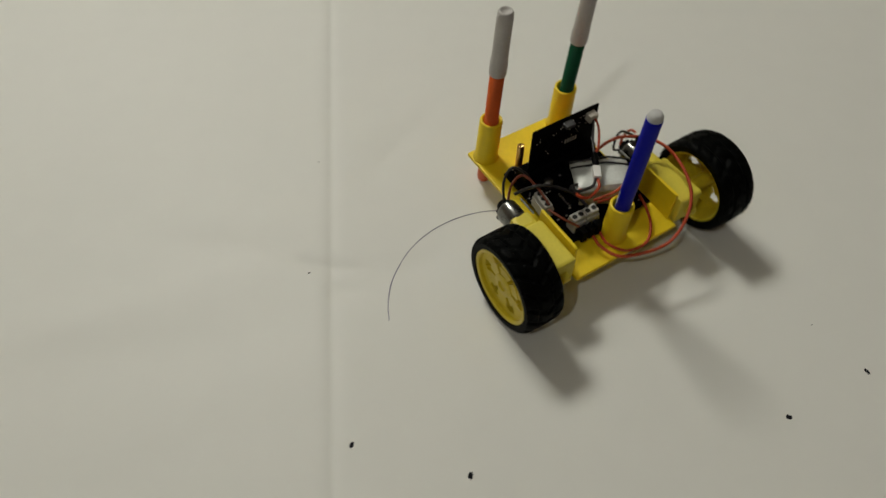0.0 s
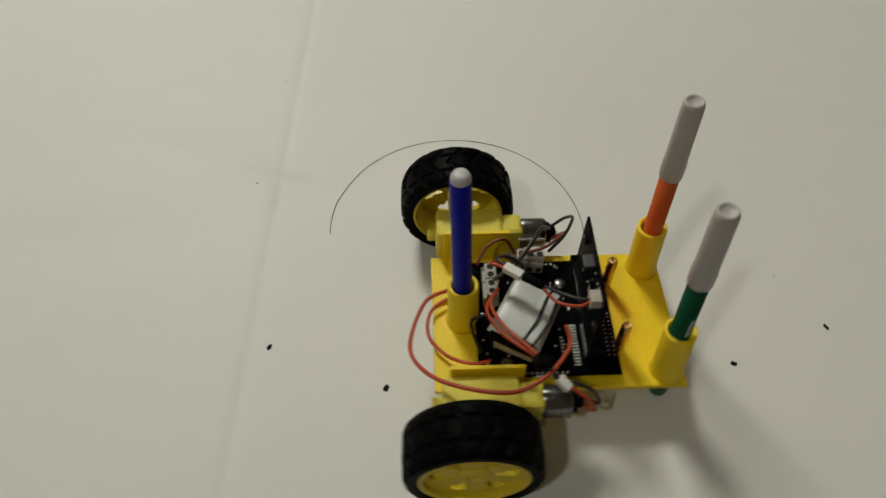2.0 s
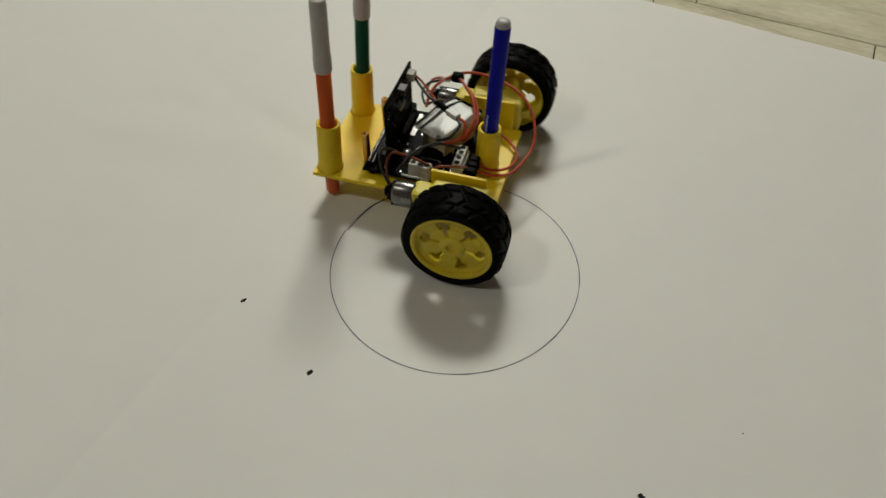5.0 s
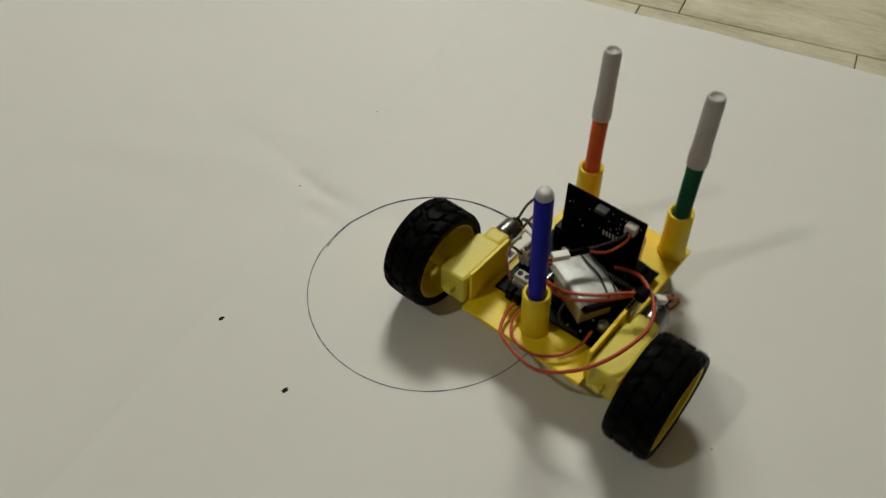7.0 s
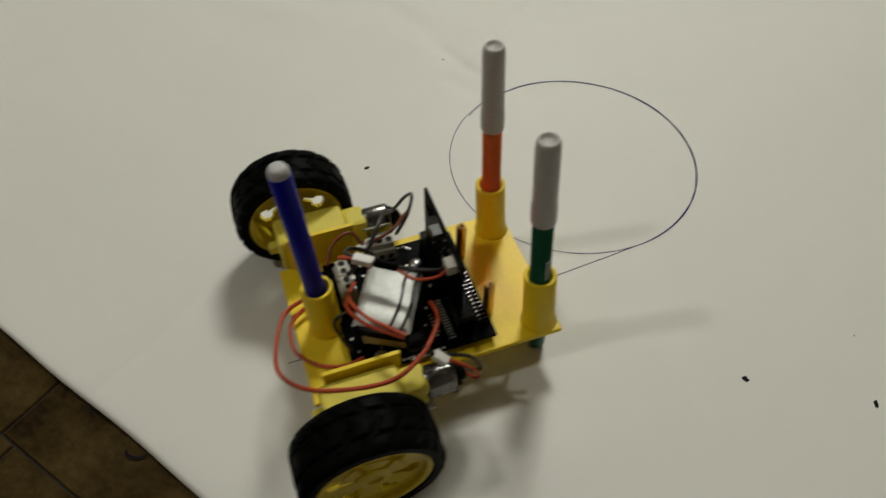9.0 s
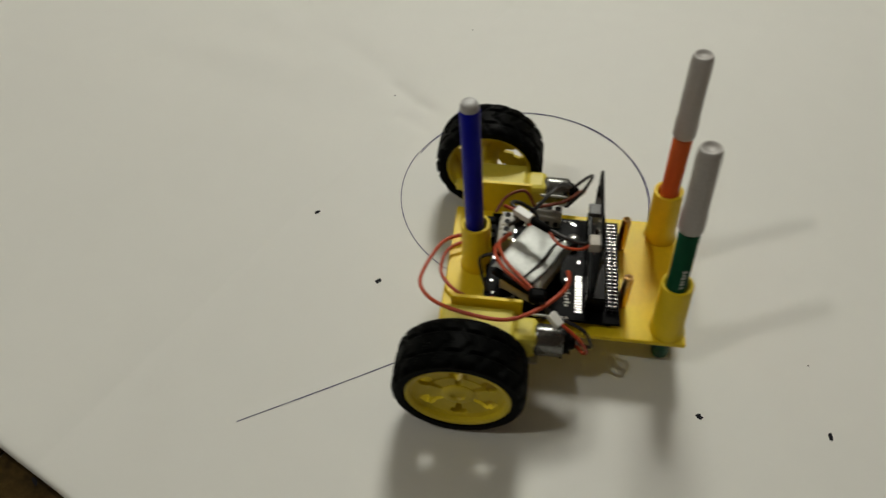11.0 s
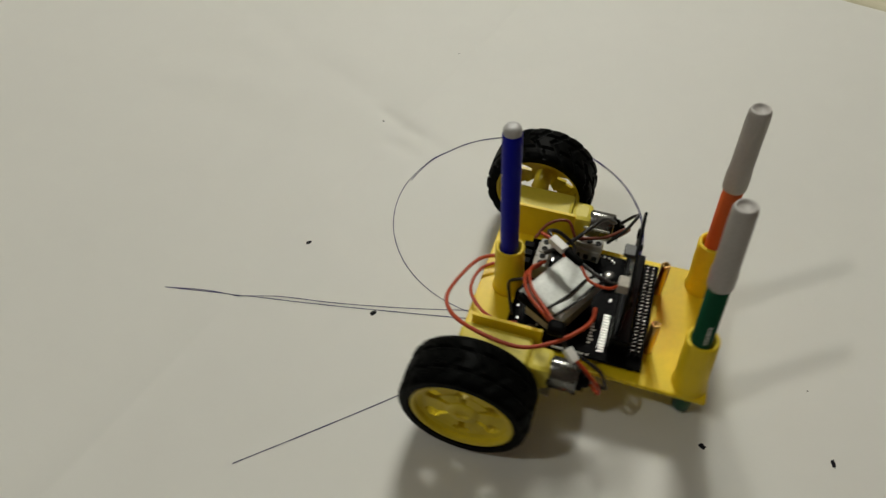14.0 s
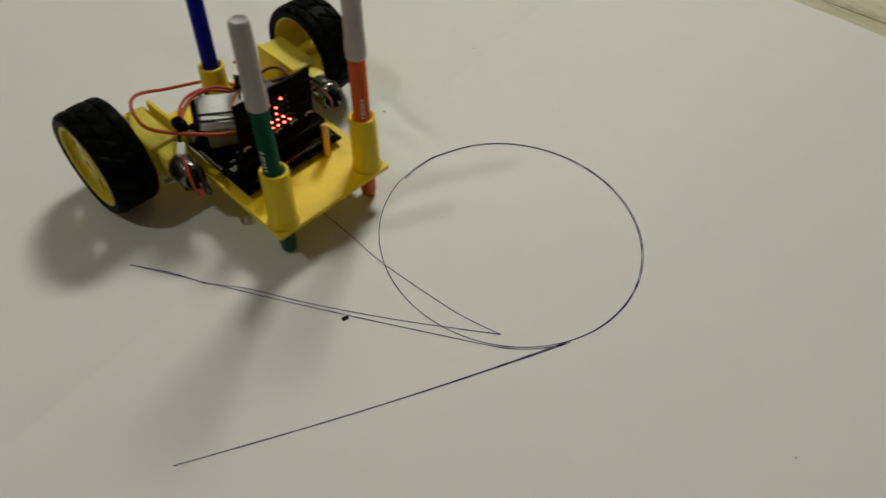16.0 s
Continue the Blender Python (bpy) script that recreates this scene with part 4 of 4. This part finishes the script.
# ---- the robot's way over the paper: seconds, x, y, heading ----
ROBOT = [
    (0.00, 0.0264, -0.0339, 29.4),
    (0.10, 0.0298, -0.0414, 23.8),
    (0.20, 0.0324, -0.0492, 18.1),
    (0.30, 0.0343, -0.0571, 12.5),
    (0.40, 0.0353, -0.0652, 6.8),
    (0.50, 0.0354, -0.0732, 1.2),
    (0.60, 0.0356, -0.0809, -4.7),
    (0.70, 0.0349, -0.0886, -10.5),
    (0.80, 0.0337, -0.0961, -16.4),
    (0.90, 0.0315, -0.1037, -22.2),
    (1.00, 0.0287, -0.1109, -28.1),
    (1.10, 0.0244, -0.1183, -33.7),
    (1.20, 0.0194, -0.1251, -39.2),
    (1.30, 0.0137, -0.1315, -44.8),
    (1.40, 0.0073, -0.1371, -50.5),
    (1.50, 0.0001, -0.1420, -56.0),
    (1.60, -0.0069, -0.1458, -61.6),
    (1.70, -0.0143, -0.1491, -67.3),
    (1.80, -0.0218, -0.1515, -73.0),
    (1.90, -0.0295, -0.1532, -78.7),
    (2.00, -0.0374, -0.1543, -84.4),
    (2.10, -0.0451, -0.1549, -90.0),
    (2.20, -0.0526, -0.1548, -95.6),
    (2.30, -0.0602, -0.1540, -101.2),
    (2.40, -0.0676, -0.1523, -107.0),
    (2.50, -0.0750, -0.1498, -112.6),
    (2.60, -0.0822, -0.1464, -118.1),
    (2.70, -0.0891, -0.1423, -123.6),
    (2.80, -0.0957, -0.1374, -129.0),
    (2.90, -0.1019, -0.1319, -134.4),
    (3.00, -0.1075, -0.1258, -139.8),
    (3.10, -0.1121, -0.1184, -145.8),
    (3.20, -0.1160, -0.1106, -151.7),
    (3.30, -0.1189, -0.1025, -157.7),
    (3.40, -0.1209, -0.0941, -163.8),
    (3.50, -0.1220, -0.0856, -169.8),
    (3.60, -0.1228, -0.0778, -175.5),
    (3.70, -0.1228, -0.0701, -181.2),
    (3.80, -0.1221, -0.0623, -186.9),
    (3.90, -0.1205, -0.0547, -192.6),
    (4.00, -0.1182, -0.0472, -198.3),
    (4.10, -0.1153, -0.0401, -204.1),
    (4.20, -0.1116, -0.0332, -209.8),
    (4.30, -0.1074, -0.0267, -215.5),
    (4.40, -0.1024, -0.0207, -221.2),
    (4.50, -0.0969, -0.0152, -226.9),
    (4.60, -0.0910, -0.0102, -232.6),
    (4.70, -0.0845, -0.0059, -238.3),
    (4.80, -0.0777, -0.0022, -244.1),
    (4.90, -0.0704, 0.0010, -249.8),
    (5.00, -0.0630, 0.0033, -255.5),
    (5.10, -0.0554, 0.0048, -261.2),
    (5.20, -0.0476, 0.0056, -266.9),
    (5.30, -0.0398, 0.0057, -272.6),
    (5.40, -0.0320, 0.0049, -278.4),
    (5.50, -0.0243, 0.0035, -284.1),
    (5.60, -0.0169, 0.0012, -289.8),
    (5.70, -0.0096, -0.0017, -295.5),
    (5.80, -0.0027, -0.0054, -301.2),
    (5.90, 0.0038, -0.0097, -306.9),
    (6.00, 0.0100, -0.0146, -312.6),
    (6.10, 0.0149, -0.0193, -317.9),
    (6.20, 0.0198, -0.0246, -323.5),
    (6.30, 0.0242, -0.0305, -329.0),
    (6.40, 0.0280, -0.0366, -334.4),
    (6.50, 0.0314, -0.0430, -340.0),
    (6.60, 0.0344, -0.0511, -345.9),
    (6.70, 0.0363, -0.0596, -351.9),
    (6.80, 0.0374, -0.0682, -357.9),
    (6.90, 0.0375, -0.0768, -363.9),
    (7.00, 0.0365, -0.0854, -369.9),
    (7.10, 0.0350, -0.0949, -375.9),
    (7.20, 0.0325, -0.1045, -381.9),
    (7.25, 0.0307, -0.1091, -384.9),
    (7.30, 0.0281, -0.1143, -385.0),
    (7.40, 0.0232, -0.1248, -385.2),
    (7.50, 0.0183, -0.1353, -385.3),
    (7.60, 0.0103, -0.1490, -386.2),
    (7.70, 0.0023, -0.1627, -387.0),
    (7.80, -0.0057, -0.1764, -387.8),
    (7.90, -0.0136, -0.1900, -388.6),
    (8.00, -0.0217, -0.2038, -389.4),
    (8.10, -0.0295, -0.2169, -390.0),
    (8.20, -0.0375, -0.2301, -390.6),
    (8.30, -0.0455, -0.2433, -391.2),
    (8.40, -0.0534, -0.2565, -391.9),
    (8.50, -0.0614, -0.2697, -392.5),
    (8.60, -0.0684, -0.2830, -392.8),
    (8.70, -0.0754, -0.2962, -393.0),
    (8.75, -0.0783, -0.3015, -393.1),
    (8.80, -0.0783, -0.3015, -393.0),
    (8.85, -0.0775, -0.3002, -392.9),
    (8.90, -0.0738, -0.2935, -392.6),
    (9.00, -0.0664, -0.2801, -392.0),
    (9.10, -0.0583, -0.2678, -391.3),
    (9.20, -0.0503, -0.2555, -390.7),
    (9.30, -0.0430, -0.2423, -390.7),
    (9.40, -0.0357, -0.2292, -390.6),
    (9.50, -0.0284, -0.2161, -390.6),
    (9.60, -0.0210, -0.2030, -390.5),
    (9.70, -0.0137, -0.1899, -390.4),
    (9.80, -0.0064, -0.1768, -390.4),
    (9.90, 0.0010, -0.1637, -390.3),
    (10.00, 0.0083, -0.1506, -390.2),
    (10.10, 0.0156, -0.1375, -390.2),
    (10.20, 0.0230, -0.1244, -390.2),
    (10.28, 0.0289, -0.1139, -390.1),
    (10.30, 0.0280, -0.1153, -391.3),
    (10.40, 0.0234, -0.1222, -397.1),
    (10.50, 0.0182, -0.1285, -402.8),
    (10.60, 0.0123, -0.1343, -408.6),
    (10.70, 0.0060, -0.1395, -414.5),
    (10.80, -0.0009, -0.1441, -420.3),
    (10.82, -0.0023, -0.1449, -421.4),
    (10.90, -0.0127, -0.1496, -421.5),
    (11.00, -0.0256, -0.1555, -421.5),
    (11.10, -0.0385, -0.1613, -421.7),
    (11.20, -0.0513, -0.1671, -421.7),
    (11.30, -0.0642, -0.1730, -421.7),
    (11.40, -0.0788, -0.1811, -422.0),
    (11.50, -0.0933, -0.1892, -422.3),
    (11.60, -0.1087, -0.1968, -422.9),
    (11.70, -0.1240, -0.2043, -423.3),
    (11.80, -0.1392, -0.2117, -423.7),
    (11.90, -0.1545, -0.2193, -424.1),
    (12.00, -0.1698, -0.2268, -424.6),
    (12.10, -0.1822, -0.2343, -424.6),
    (12.20, -0.1947, -0.2419, -424.6),
    (12.28, -0.1946, -0.2419, -424.3),
    (12.30, -0.1931, -0.2411, -424.2),
    (12.40, -0.1853, -0.2372, -423.8),
    (12.50, -0.1775, -0.2335, -423.3),
    (12.60, -0.1633, -0.2258, -422.9),
    (12.70, -0.1491, -0.2182, -422.6),
    (12.80, -0.1349, -0.2105, -422.2),
    (12.90, -0.1207, -0.2028, -421.9),
    (13.00, -0.1065, -0.1952, -421.6),
    (13.10, -0.0935, -0.1876, -421.1),
    (13.20, -0.0805, -0.1800, -420.6),
    (13.30, -0.0674, -0.1724, -420.1),
    (13.40, -0.0545, -0.1648, -419.6),
    (13.50, -0.0415, -0.1572, -419.2),
    (13.60, -0.0273, -0.1493, -419.2),
    (13.70, -0.0131, -0.1414, -419.3),
    (13.76, -0.0045, -0.1366, -419.2),
    (13.80, -0.0059, -0.1372, -421.7),
    (13.90, -0.0091, -0.1382, -427.9),
    (14.00, -0.0124, -0.1394, -434.0),
    (14.10, -0.0247, -0.1411, -439.8),
    (14.20, -0.0369, -0.1428, -445.6),
    (14.30, -0.0491, -0.1444, -451.3),
    (14.40, -0.0621, -0.1436, -451.4),
    (14.50, -0.0750, -0.1428, -451.4),
    (14.60, -0.0896, -0.1422, -451.7),
    (14.70, -0.1042, -0.1416, -451.9),
    (14.80, -0.1187, -0.1410, -452.0),
    (14.90, -0.1332, -0.1405, -452.2),
    (15.00, -0.1478, -0.1398, -452.5),
    (15.10, -0.1625, -0.1385, -452.9),
    (15.20, -0.1772, -0.1370, -453.3),
    (15.30, -0.1917, -0.1356, -453.7),
    (15.40, -0.2064, -0.1342, -454.1),
    (15.50, -0.2211, -0.1328, -454.5),
    (15.60, -0.2355, -0.1323, -454.7),
    (15.70, -0.2500, -0.1318, -454.9),
    (15.80, -0.2629, -0.1313, -455.1),
    (15.90, -0.2552, -0.1317, -454.6),
    (16.00, -0.2405, -0.1326, -453.5),
]


def wheel_rows(s):
    """The wheel's turn about its axle, from the way that its tread rolls."""
    rows, roll, last = [], 0.0, None
    for t, x, y, a in ROBOT:
        c, q = math.cos(radians(a)), math.sin(radians(a))
        here = Vector((x + s * 0.0795 * c, y + s * 0.0795 * q))
        if last is not None:
            roll -= (here - last).dot(Vector((-q, c))) / 0.0335
        last = here
        rows.append((t, pose(s * 0.0795, 0, 0.0335) @ Matrix.Rotation(roll, 4, "X") @ Matrix.Rotation(0.0 if s > 0 else math.pi, 4, "Z")))
    return rows


def motions():
    walk(ROBOT_BODY, [(t, pose(x, y, 0, 0, 0, a)) for t, x, y, a in ROBOT])
    walk(WHEEL_LEFT, wheel_rows(-1))
    walk(WHEEL_RIGHT, wheel_rows(1))
    # each stroke lies under the sheet until the nib passes
    for t, ob in STROKES:
        walk(ob, [(0.0, pose(0, 0, -0.0007)), (t - 0.034, pose(0, 0, -0.0007)), (t, pose(0, 0, 0)), (16.0, pose(0, 0, 0))])


motions()
